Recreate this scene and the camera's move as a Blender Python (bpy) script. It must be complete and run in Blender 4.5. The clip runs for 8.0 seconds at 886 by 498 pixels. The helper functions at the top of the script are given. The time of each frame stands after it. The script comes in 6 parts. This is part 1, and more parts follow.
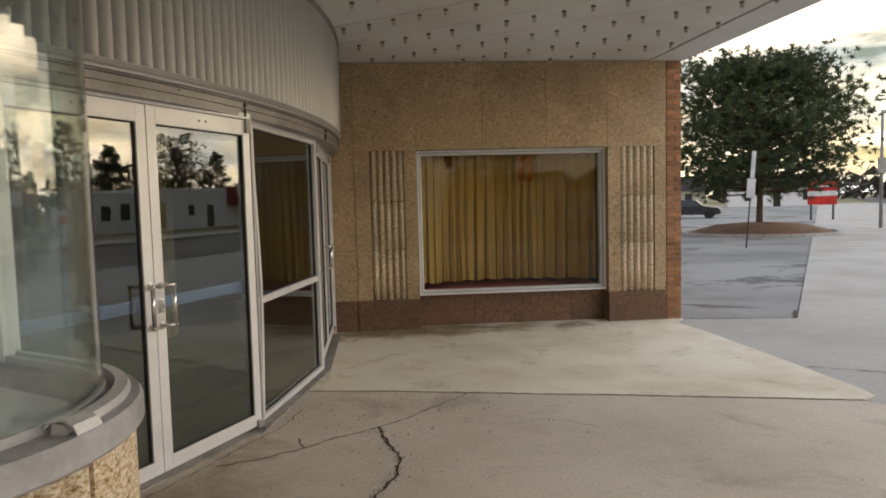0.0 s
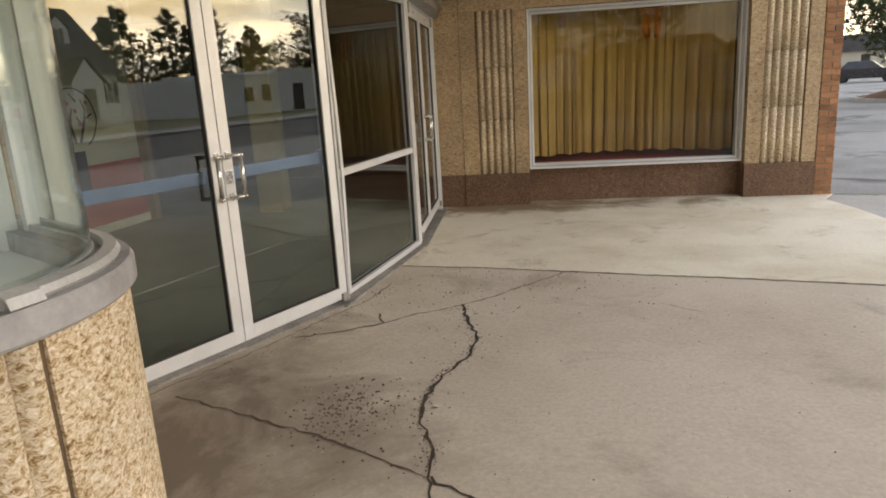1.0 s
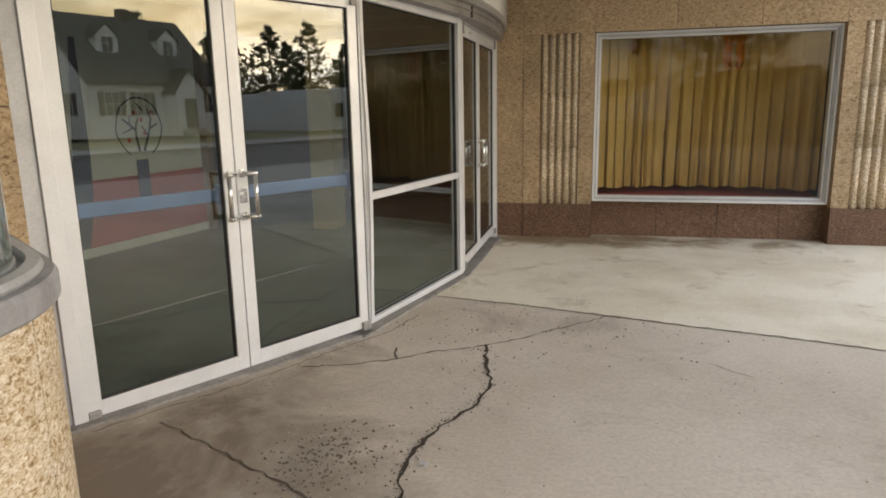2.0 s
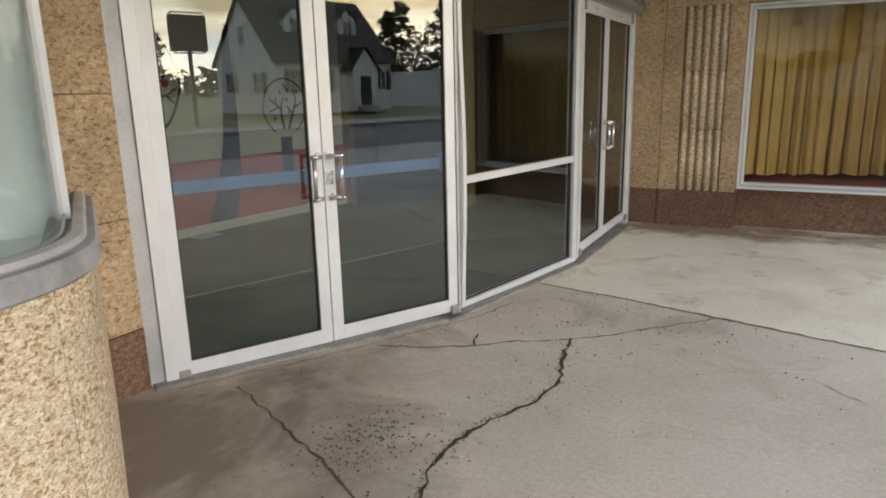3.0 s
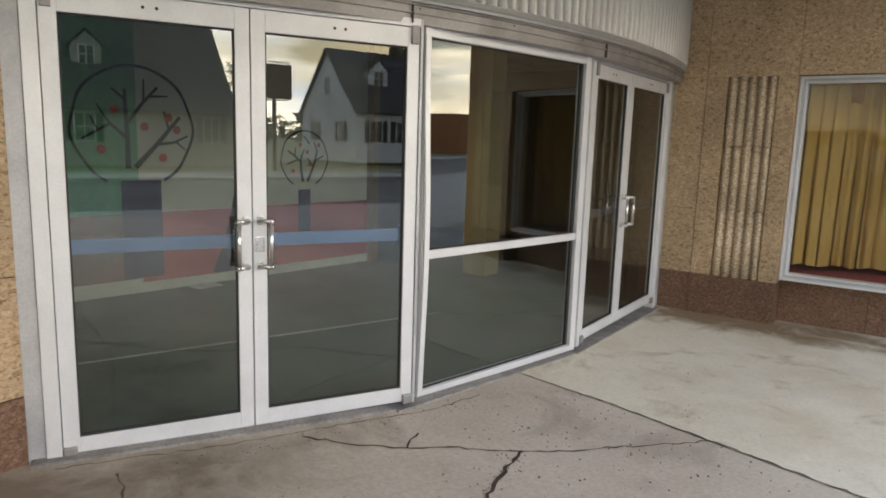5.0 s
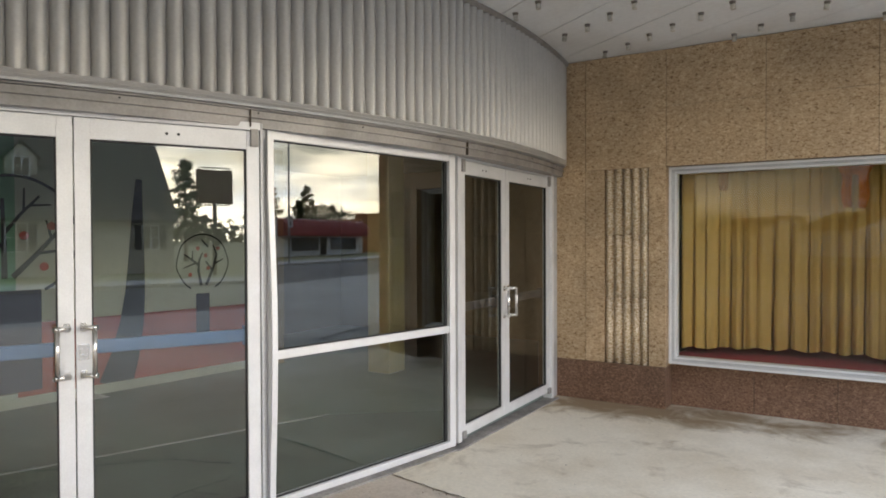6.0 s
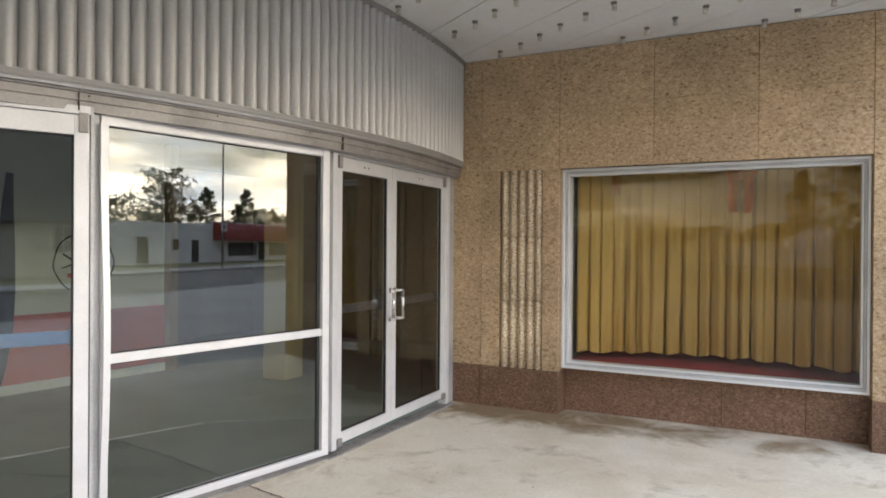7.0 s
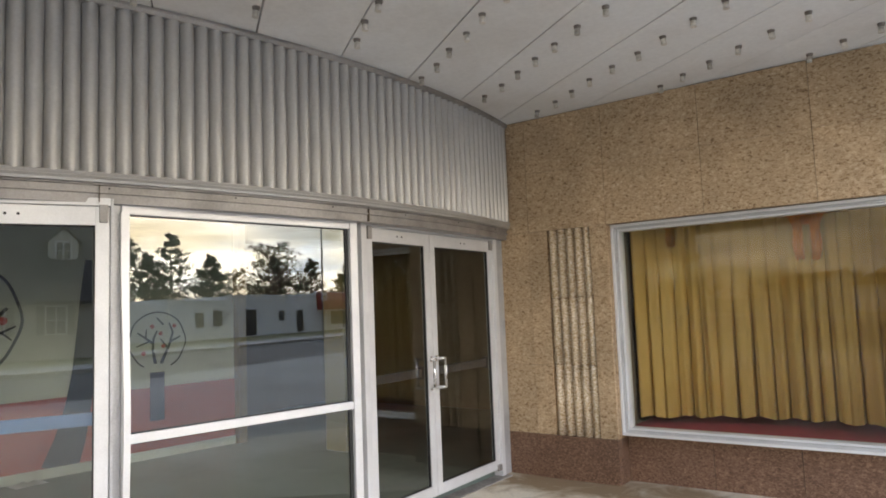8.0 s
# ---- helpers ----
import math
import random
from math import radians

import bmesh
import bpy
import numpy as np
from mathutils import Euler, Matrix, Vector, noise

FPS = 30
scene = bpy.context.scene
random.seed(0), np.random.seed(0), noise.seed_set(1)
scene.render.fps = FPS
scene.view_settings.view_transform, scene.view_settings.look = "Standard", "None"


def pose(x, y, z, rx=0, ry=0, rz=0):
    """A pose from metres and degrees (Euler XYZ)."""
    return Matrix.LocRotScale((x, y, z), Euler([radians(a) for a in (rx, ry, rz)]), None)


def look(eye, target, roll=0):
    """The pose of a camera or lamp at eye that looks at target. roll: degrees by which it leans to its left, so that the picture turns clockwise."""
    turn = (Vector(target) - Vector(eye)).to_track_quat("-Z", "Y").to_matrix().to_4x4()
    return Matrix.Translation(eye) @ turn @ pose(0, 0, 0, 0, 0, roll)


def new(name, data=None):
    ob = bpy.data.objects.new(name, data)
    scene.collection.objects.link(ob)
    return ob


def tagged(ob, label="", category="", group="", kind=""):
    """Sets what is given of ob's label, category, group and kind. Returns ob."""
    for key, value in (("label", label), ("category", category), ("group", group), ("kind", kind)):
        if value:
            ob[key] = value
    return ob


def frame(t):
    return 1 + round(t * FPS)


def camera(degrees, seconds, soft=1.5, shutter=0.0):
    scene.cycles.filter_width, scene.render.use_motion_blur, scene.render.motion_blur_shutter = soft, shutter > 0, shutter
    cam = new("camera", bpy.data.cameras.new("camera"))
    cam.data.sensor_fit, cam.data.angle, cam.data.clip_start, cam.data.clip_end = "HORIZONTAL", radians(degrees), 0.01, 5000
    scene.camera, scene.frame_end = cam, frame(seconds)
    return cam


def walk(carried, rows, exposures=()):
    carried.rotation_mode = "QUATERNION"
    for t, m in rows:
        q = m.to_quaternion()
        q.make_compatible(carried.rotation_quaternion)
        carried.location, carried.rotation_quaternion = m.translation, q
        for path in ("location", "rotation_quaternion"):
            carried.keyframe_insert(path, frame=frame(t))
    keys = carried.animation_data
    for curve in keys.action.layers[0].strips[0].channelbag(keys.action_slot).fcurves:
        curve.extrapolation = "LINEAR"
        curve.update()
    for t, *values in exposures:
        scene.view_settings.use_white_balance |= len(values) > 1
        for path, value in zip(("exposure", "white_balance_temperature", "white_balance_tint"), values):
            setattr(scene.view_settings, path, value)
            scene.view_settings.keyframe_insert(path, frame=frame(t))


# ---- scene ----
cam = camera(66.4, 8.0, soft=1.8)
PATH = [
    (0, (1.858, 0.785, 1.601), (2.018, 2.774, 1.464), -1.5),
    (0.5, (1.953, 1.136, 1.481), (2.013, 3.1, 1.109), -1.5),
    (1, (2.199, 1.168, 1.495), (1.951, 3.094, 1.017), -3.3),
    (1.2, (2.318, 1.162, 1.496), (2.03, 3.066, 0.958), 0.0),
    (2.3, (2.668, 1.610, 1.496), (2.066, 3.482, 1.132), -2.7),
    (2.5, (2.836, 1.607, 1.484), (2.123, 3.438, 1.113), -3.3),
    (3, (2.939, 1.779, 1.529), (2.008, 3.486, 1.061), -1.3),
    (3.5, (2.97, 2.05, 1.478), (2.031, 3.765, 1.056), 0.5),
    (4, (3.209, 2.235, 1.495), (2.237, 3.939, 1.109), -1.0),
    (4.2, (3.27, 2.286, 1.489), (2.169, 3.919, 1.143), -3.1),
    (5.3, (3.339, 2.705, 1.62), (2.199, 4.333, 1.399), 3.2),
    (5.5, (3.523, 2.767, 1.599), (2.367, 4.399, 1.591), 1.0),
    (6, (3.836, 2.95, 1.593), (2.788, 4.653, 1.564), -0.2),
    (6.5, (3.969, 3.143, 1.603), (2.954, 4.862, 1.488), 1.8),
    (7, (4.196, 3.37, 1.537), (3.288, 5.152, 1.529), 0.4),
    (7.5, (4.325, 3.559, 1.511), (3.345, 5.3, 1.595), -3.3),
    (8, (4.605, 3.723, 1.571), (3.45, 5.346, 1.747), -2.2),
]
EXPOSURES = [(0.0, -0.46, 8450, 11), (1.0, -0.01, 8450, 11), (2.5, 0.12, 7500, 9), (4.0, 0.12, 7150, 9), (5.5, 0.20, 7000, 9), (6.5, 0.50, 7000, 10), (8.0, 0.52, 7000, 11)]
walk(cam, [(t, look(eye, target, roll)) for t, eye, target, roll in PATH], EXPOSURES)

# light and glass
SKY_STRENGTH = 0.14
CLOUD = (17.2, 16.2, 15.0, 1)
CLOUD_SHADE = (6.0, 7.4, 10.2, 1)
SUN_POWER = 0.7
PANE_F0 = 0.098
LOBBY_LAMP = 16.0

# ---------------------------------------------------------------- frames of reference
# Street frame: A points from the building to the street, N runs along the street.
A = Vector((0.828, -0.560, 0.0)).normalized()
N = Vector((0.560, 0.828, 0.0)).normalized()
Z = Vector((0, 0, 1))
STREET = Matrix(((N.x, -A.x, 0, 0), (N.y, -A.y, 0, 0), (0, 0, 1, 0), (0, 0, 0, 1)))  # local x = along street, local y = -across


def st(s, u, z=0.0):
    """A world place from metres along and across the street."""
    return N * s + A * u + Z * z


def street_pose(s, u, z=0.0, turn=0.0):
    """Local x along the street, local y away from the theatre."""
    return Matrix.Translation(st(s, u, z)) @ Matrix(((N.x, A.x, 0, 0), (N.y, A.y, 0, 0), (0, 0, 1, 0), (0, 0, 0, 1))) @ pose(0, 0, 0, 0, 0, turn)


def gz(y):
    """The paving falls a little towards the display window."""
    return -0.015 * (max(-4.0, min(12.0, y)) - 5.8)


SOFFIT = 3.41
WALL_Y = 9.62
LINTEL = 2.285
BASE_Z = 0.345
FRONT = [Vector((0.03, 4.04, 0)), Vector((0.855, 5.67, 0)), Vector((1.15, 7.47, 0)), Vector((1.115, 9.43, 0))]

# ---------------------------------------------------------------- world and sun
SUN_DIR = (A * 0.80 + N * 0.60).normalized()
SUN_EL = radians(9)
world = bpy.data.worlds.new("sky")
scene.world = world
world.use_nodes = True
wt = world.node_tree
wt.nodes.clear()


def node(tree, kind, **values):
    n = tree.nodes.new(kind)
    for key, value in values.items():
        if key == "operation":
            n.operation = value
        elif key == "blend_type":
            n.blend_type = value
        else:
            n.inputs[key].default_value = value
    return n


w_out = node(wt, "ShaderNodeOutputWorld")
w_bg = node(wt, "ShaderNodeBackground", Strength=SKY_STRENGTH)
w_sky = node(wt, "ShaderNodeTexSky")
w_sky.sky_type = "NISHITA"
w_sky.sun_disc = False
w_sky.sun_elevation = SUN_EL
w_sky.sun_rotation = math.atan2(SUN_DIR.x, SUN_DIR.y)
w_sky.dust_density = 0.4
w_co = node(wt, "ShaderNodeTexCoord")
w_map = node(wt, "ShaderNodeMapping")
w_map.inputs["Scale"].default_value = (1.0, 1.0, 4.5)
w_noise = node(wt, "ShaderNodeTexNoise", Scale=2.6, Detail=7.0, Roughness=0.58)
w_ramp = node(wt, "ShaderNodeValToRGB")
w_ramp.color_ramp.elements[0].position = 0.36
w_ramp.color_ramp.elements[1].position = 0.57
w_cloud = node(wt, "ShaderNodeMixRGB", blend_type="MIX")
w_noise2 = node(wt, "ShaderNodeTexNoise", Scale=4.2, Detail=5.0, Roughness=0.55)
w_ramp2 = node(wt, "ShaderNodeValToRGB")
w_ramp2.color_ramp.elements[0].position = 0.36
w_ramp2.color_ramp.elements[1].position = 0.60
w_shade = node(wt, "ShaderNodeMixRGB", blend_type="MIX")
w_shade.inputs[1].default_value = CLOUD_SHADE
w_shade.inputs[2].default_value = CLOUD
wt.links.new(w_map.outputs[0], w_noise2.inputs["Vector"])
wt.links.new(w_noise2.outputs["Fac"], w_ramp2.inputs["Fac"])
wt.links.new(w_ramp2.outputs["Color"], w_shade.inputs[0])
w_dot = node(wt, "ShaderNodeVectorMath", operation="DOT_PRODUCT")
w_dot.inputs[1].default_value = (SUN_DIR.x * math.cos(SUN_EL), SUN_DIR.y * math.cos(SUN_EL), math.sin(SUN_EL))
w_glow = node(wt, "ShaderNodeMapRange")
w_glow.inputs["From Min"].default_value, w_glow.inputs["From Max"].default_value = 0.25, 1.0
w_glow.interpolation_type = "SMOOTHSTEP"
w_glow.inputs["To Min"].default_value, w_glow.inputs["To Max"].default_value = 1.12, 4.1
w_lit = node(wt, "ShaderNodeMixRGB", blend_type="MULTIPLY")
w_lit.inputs[0].default_value = 1.0
wt.links.new(w_co.outputs["Generated"], w_dot.inputs[0])
wt.links.new(w_dot.outputs["Value"], w_glow.inputs["Value"])
wt.links.new(w_shade.outputs[0], w_lit.inputs[1])
wt.links.new(w_glow.outputs[0], w_lit.inputs[2])
# clouds are creamy towards the horizon and blue-grey higher up
w_sep = node(wt, "ShaderNodeSeparateXYZ")
w_rise = node(wt, "ShaderNodeValToRGB")
w_rise.color_ramp.elements[0].position, w_rise.color_ramp.elements[0].color = 0.02, (1.07, 1.0, 0.86, 1)
w_rise.color_ramp.elements[1].position, w_rise.color_ramp.elements[1].color = 0.42, (0.60, 0.76, 1.05, 1)
w_mid = w_rise.color_ramp.elements.new(0.20)
w_mid.color = (1.08, 1.02, 0.92, 1)
w_tint = node(wt, "ShaderNodeMixRGB", blend_type="MULTIPLY")
w_tint.inputs[0].default_value = 1.0
wt.links.new(w_co.outputs["Generated"], w_sep.inputs[0])
wt.links.new(w_sep.outputs["Z"], w_rise.inputs["Fac"])
wt.links.new(w_lit.outputs[0], w_tint.inputs[1])
wt.links.new(w_rise.outputs["Color"], w_tint.inputs[2])
wt.links.new(w_tint.outputs[0], w_cloud.inputs[2])
wt.links.new(w_co.outputs["Generated"], w_map.inputs["Vector"])
wt.links.new(w_map.outputs[0], w_noise.inputs["Vector"])
wt.links.new(w_noise.outputs["Fac"], w_ramp.inputs["Fac"])
wt.links.new(w_ramp.outputs["Color"], w_cloud.inputs[0])
wt.links.new(w_sky.outputs[0], w_cloud.inputs[1])
wt.links.new(w_cloud.outputs[0], w_bg.inputs["Color"])
wt.links.new(w_bg.outputs[0], w_out.inputs["Surface"])

sun = new("sun", bpy.data.lights.new("sun", "SUN"))
sun.data.energy, sun.data.angle, sun.data.color = SUN_POWER, radians(90), (1.0, 0.92, 0.82)
sun.matrix_world = look(SUN_DIR * 30 + Z * 30 * math.tan(SUN_EL), (0, 0, 0))


# ---------------------------------------------------------------- materials
def material(name, base, rough=0.6, metal=0.0, grain=60.0, grain_amt=0.15, blotch=1.2, blotch_amt=0.18, bump=0.15, bump_scale=None, tint=None, vary=0.0, stretch=(1, 1, 1), spec=0.5, stain=None, spots=()):
    """A surface with two scales of variation. tint: a second colour for the blotches; vary: change from piece to piece."""
    m = bpy.data.materials.new(name)
    m.use_nodes = True
    t = m.node_tree
    b = t.nodes["Principled BSDF"]
    b.inputs["Metallic"].default_value = metal
    b.inputs["Specular IOR Level"].default_value = spec
    co = node(t, "ShaderNodeTexCoord")
    info = node(t, "ShaderNodeObjectInfo")
    mp = node(t, "ShaderNodeMapping")
    mp.inputs["Scale"].default_value = stretch
    add = node(t, "ShaderNodeVectorMath", operation="ADD")
    if vary:
        k = node(t, "ShaderNodeMath", operation="MULTIPLY")
        k.inputs[1].default_value = 37.0
        t.links.new(info.outputs["Random"], k.inputs[0])
        t.links.new(k.outputs[0], add.inputs[1])
    t.links.new(co.outputs["Object"], add.inputs[0])
    t.links.new(add.outputs[0], mp.inputs["Vector"])
    fine = node(t, "ShaderNodeTexNoise", Scale=grain, Detail=4.0, Roughness=0.65)
    wide = node(t, "ShaderNodeTexNoise", Scale=blotch, Detail=5.0, Roughness=0.6)
    for n in (fine, wide):
        t.links.new(mp.outputs[0], n.inputs["Vector"])
    dark = tint or tuple(c * (1 - 2 * blotch_amt) for c in base)
    mix = node(t, "ShaderNodeMixRGB", blend_type="MIX")
    mix.inputs[1].default_value, mix.inputs[2].default_value = (*base, 1), (*dark, 1)
    ramp = node(t, "ShaderNodeValToRGB")
    ramp.color_ramp.elements[0].position, ramp.color_ramp.elements[1].position = 0.42, 0.68
    t.links.new(wide.outputs["Fac"], ramp.inputs["Fac"])
    t.links.new(ramp.outputs["Color"], mix.inputs[0])
    mul = node(t, "ShaderNodeMixRGB", blend_type="MULTIPLY")
    mul.inputs[0].default_value = 1.0
    rng = node(t, "ShaderNodeMapRange")
    rng.inputs["From Min"].default_value, rng.inputs["From Max"].default_value = 0.3, 0.7
    rng.inputs["To Min"].default_value, rng.inputs["To Max"].default_value = 1 - grain_amt, 1 + grain_amt
    t.links.new(fine.outputs["Fac"], rng.inputs["Value"])
    t.links.new(mix.outputs[0], mul.inputs[1])
    t.links.new(rng.outputs[0], mul.inputs[2])
    last = mul
    if stain:
        at, lo, hi, colour = stain
        sn = node(t, "ShaderNodeTexNoise", Scale=at, Detail=6.0, Roughness=0.66, Distortion=0.6)
        t.links.new(mp.outputs[0], sn.inputs["Vector"])
        sr = node(t, "ShaderNodeValToRGB")
        sr.color_ramp.elements[0].position, sr.color_ramp.elements[1].position = lo, hi
        level = sn.outputs["Fac"]
        for sx, sy, rx, ry, amount in spots:
            # an old spill or dirt patch round one place of the floor
            pm = node(t, "ShaderNodeMapping")
            pm.inputs["Location"].default_value = (-sx / rx, -sy / ry, 0)
            pm.inputs["Scale"].default_value = (1 / rx, 1 / ry, 0)
            t.links.new(co.outputs["Object"], pm.inputs["Vector"])
            ln = node(t, "ShaderNodeVectorMath", operation="LENGTH")
            t.links.new(pm.outputs[0], ln.inputs[0])
            fall = node(t, "ShaderNodeMapRange")
            fall.inputs["To Min"].default_value, fall.inputs["To Max"].default_value = amount, 0.0
            t.links.new(ln.outputs["Value"], fall.inputs["Value"])
            plus = node(t, "ShaderNodeMath", operation="ADD")
            t.links.new(level, plus.inputs[0])
            t.links.new(fall.outputs[0], plus.inputs[1])
            level = plus.outputs[0]
        t.links.new(level, sr.inputs["Fac"])
        sm = node(t, "ShaderNodeMixRGB", blend_type="MIX")
        sm.inputs[2].default_value = (*colour, 1)
        t.links.new(sr.outputs["Color"], sm.inputs[0])
        t.links.new(last.outputs[0], sm.inputs[1])
        last = sm
    if vary:
        v = node(t, "ShaderNodeMixRGB", blend_type="MULTIPLY")
        v.inputs[0].default_value = 1.0
        vr = node(t, "ShaderNodeMapRange")
        vr.inputs["To Min"].default_value, vr.inputs["To Max"].default_value = 1 - vary, 1 + vary
        t.links.new(info.outputs["Random"], vr.inputs["Value"])
        t.links.new(last.outputs[0], v.inputs[1])
        t.links.new(vr.outputs[0], v.inputs[2])
        last = v
    t.links.new(last.outputs[0], b.inputs["Base Color"])
    rr = node(t, "ShaderNodeMapRange")
    rr.inputs["To Min"].default_value, rr.inputs["To Max"].default_value = max(0.02, rough - 0.12), min(1, rough + 0.12)
    t.links.new(wide.outputs["Fac"], rr.inputs["Value"])
    t.links.new(rr.outputs[0], b.inputs["Roughness"])
    if bump:
        bp = node(t, "ShaderNodeBump", Strength=bump, Distance=0.004)
        src = fine
        if bump_scale:
            src = node(t, "ShaderNodeTexNoise", Scale=bump_scale, Detail=3.0)
            t.links.new(mp.outputs[0], src.inputs["Vector"])
        t.links.new(src.outputs["Fac"], bp.inputs["Height"])
        t.links.new(bp.outputs[0], b.inputs["Normal"])
    return m


def aggregate(name, stops, scale, rough, bump, vary=0.10):
    """Exposed-aggregate stone facing: flakes of several colours in a binder."""
    m = bpy.data.materials.new(name)
    m.use_nodes = True
    t = m.node_tree
    b = t.nodes["Principled BSDF"]
    b.inputs["Roughness"].default_value = rough
    b.inputs["Specular IOR Level"].default_value = 0.3
    co = node(t, "ShaderNodeTexCoord")
    info = node(t, "ShaderNodeObjectInfo")
    k = node(t, "ShaderNodeMath", operation="MULTIPLY")
    k.inputs[1].default_value = 53.0
    add = node(t, "ShaderNodeVectorMath", operation="ADD")
    mp = node(t, "ShaderNodeMapping")
    mp.inputs["Scale"].default_value = (0.75, 0.75, 1.25)
    t.links.new(info.outputs["Random"], k.inputs[0])
    t.links.new(k.outputs[0], add.inputs[1])
    t.links.new(co.outputs["Object"], add.inputs[0])
    t.links.new(add.outputs[0], mp.inputs["Vector"])
    flakes = node(t, "ShaderNodeTexNoise", Scale=scale, Detail=3.5, Roughness=0.72, Distortion=0.9)
    wide = node(t, "ShaderNodeTexNoise", Scale=1.7, Detail=4.0, Roughness=0.6)
    t.links.new(mp.outputs[0], flakes.inputs["Vector"])
    t.links.new(co.outputs["Object"], wide.inputs["Vector"])
    ramp = node(t, "ShaderNodeValToRGB")
    el = ramp.color_ramp.elements
    for n, (at, colour) in enumerate(stops):
        e = el[n] if n < 2 else el.new(at)
        e.position, e.color = at, (*colour, 1)
    t.links.new(flakes.outputs["Fac"], ramp.inputs["Fac"])
    rng = node(t, "ShaderNodeMapRange")
    rng.inputs["From Min"].default_value, rng.inputs["From Max"].default_value = 0.3, 0.7
    rng.inputs["To Min"].default_value, rng.inputs["To Max"].default_value = 0.82, 1.15
    t.links.new(wide.outputs["Fac"], rng.inputs["Value"])
    v = node(t, "ShaderNodeMixRGB", blend_type="MULTIPLY")
    v.inputs[0].default_value = 1.0
    t.links.new(ramp.outputs["Color"], v.inputs[1])
    t.links.new(rng.outputs[0], v.inputs[2])
    vr = node(t, "ShaderNodeMapRange")
    vr.inputs["To Min"].default_value, vr.inputs["To Max"].default_value = 1 - vary, 1 + vary
    t.links.new(info.outputs["Random"], vr.inputs["Value"])
    v2 = node(t, "ShaderNodeMixRGB", blend_type="MULTIPLY")
    v2.inputs[0].default_value = 1.0
    t.links.new(v.outputs[0], v2.inputs[1])
    t.links.new(vr.outputs[0], v2.inputs[2])
    t.links.new(v2.outputs[0], b.inputs["Base Color"])
    bp = node(t, "ShaderNodeBump", Strength=bump, Distance=0.006)
    t.links.new(flakes.outputs["Fac"], bp.inputs["Height"])
    t.links.new(bp.outputs[0], b.inputs["Normal"])
    return m


def glass_material(name, f0, tint, rough=0.0, wave=0.0):
    """Thin clear glass: see-through, with gloss that grows towards grazing angles."""
    m = bpy.data.materials.new(name)
    m.use_nodes = True
    t = m.node_tree
    t.nodes.clear()
    out = node(t, "ShaderNodeOutputMaterial")
    mix = node(t, "ShaderNodeMixShader")
    lw = node(t, "ShaderNodeLayerWeight", Blend=0.5)
    pw = node(t, "ShaderNodeMath", operation="POWER")
    pw.inputs[1].default_value = 5.0
    fr = node(t, "ShaderNodeMapRange")
    fr.inputs["To Min"].default_value, fr.inputs["To Max"].default_value = f0, 1.0
    t.links.new(lw.outputs["Facing"], pw.inputs[0])
    t.links.new(pw.outputs[0], fr.inputs["Value"])
    tr = node(t, "ShaderNodeBsdfTransparent", Color=(*tint, 1))
    gl = node(t, "ShaderNodeBsdfGlossy", Roughness=rough)
    if wave:
        co = node(t, "ShaderNodeTexCoord")
        nz = node(t, "ShaderNodeTexNoise", Scale=1.3, Detail=1.0)
        bp = node(t, "ShaderNodeBump", Strength=wave, Distance=0.01)
        t.links.new(co.outputs["Object"], nz.inputs["Vector"])
        t.links.new(nz.outputs["Fac"], bp.inputs["Height"])
        t.links.new(bp.outputs[0], gl.inputs["Normal"])
    t.links.new(fr.outputs[0], mix.inputs[0])
    t.links.new(tr.outputs[0], mix.inputs[1])
    t.links.new(gl.outputs[0], mix.inputs[2])
    t.links.new(mix.outputs[0], out.inputs["Surface"])
    return m


TAN = aggregate("tan_aggregate", ((0.30, (0.12, 0.07, 0.035)), (0.72, (0.62, 0.50, 0.35)), (0.40, (0.30, 0.195, 0.105)), (0.47, (0.42, 0.295, 0.175)), (0.57, (0.49, 0.36, 0.225))), 44, 0.75, 0.8, 0.05)
PALE_TAN = aggregate("pale_tan_aggregate", ((0.32, (0.16, 0.085, 0.04)), (0.68, (0.82, 0.75, 0.63)), (0.42, (0.40, 0.265, 0.13)), (0.48, (0.56, 0.44, 0.29)), (0.56, (0.66, 0.55, 0.41))), 62, 0.75, 0.4, 0.03)
BROWN = aggregate("red_brown_aggregate", ((0.28, (0.07, 0.036, 0.022)), (0.74, (0.40, 0.26, 0.17)), (0.40, (0.122, 0.064, 0.041)), (0.50, (0.17, 0.095, 0.06)), (0.60, (0.24, 0.143, 0.092))), 54, 0.5, 0.25)
CONCRETE = material("grey_brown_concrete", (0.54, 0.465, 0.38), 0.85, grain=45, grain_amt=0.13, blotch=0.9, tint=(0.44, 0.37, 0.295), bump=0.14, stain=(1.3, 0.57, 0.92, (0.20, 0.155, 0.115)), spots=((0.6, 3.6, 1.5, 1.2, 0.55), (0.9, 4.9, 0.8, 1.1, 0.26), (1.6, 6.1, 1.0, 0.7, 0.14)))
CONCRETE_PALE = material("pale_concrete", (0.69, 0.625, 0.505), 0.8, grain=40, grain_amt=0.08, blotch=0.9, tint=(0.55, 0.47, 0.345), bump=0.15, stain=(2.2, 0.58, 0.86, (0.25, 0.175, 0.10)), spots=((1.8, 9.5, 1.7, 0.9, 0.42), (3.6, 9.5, 1.8, 0.6, 0.28), (2.6, 8.0, 1.5, 0.6, 0.10), (1.4, 7.2, 0.8, 0.8, 0.13)))
SIDEWALK = material("sidewalk_concrete", (0.40, 0.38, 0.35), 0.85, grain=30, grain_amt=0.12, blotch=0.5, tint=(0.32, 0.30, 0.27), bump=0.15)
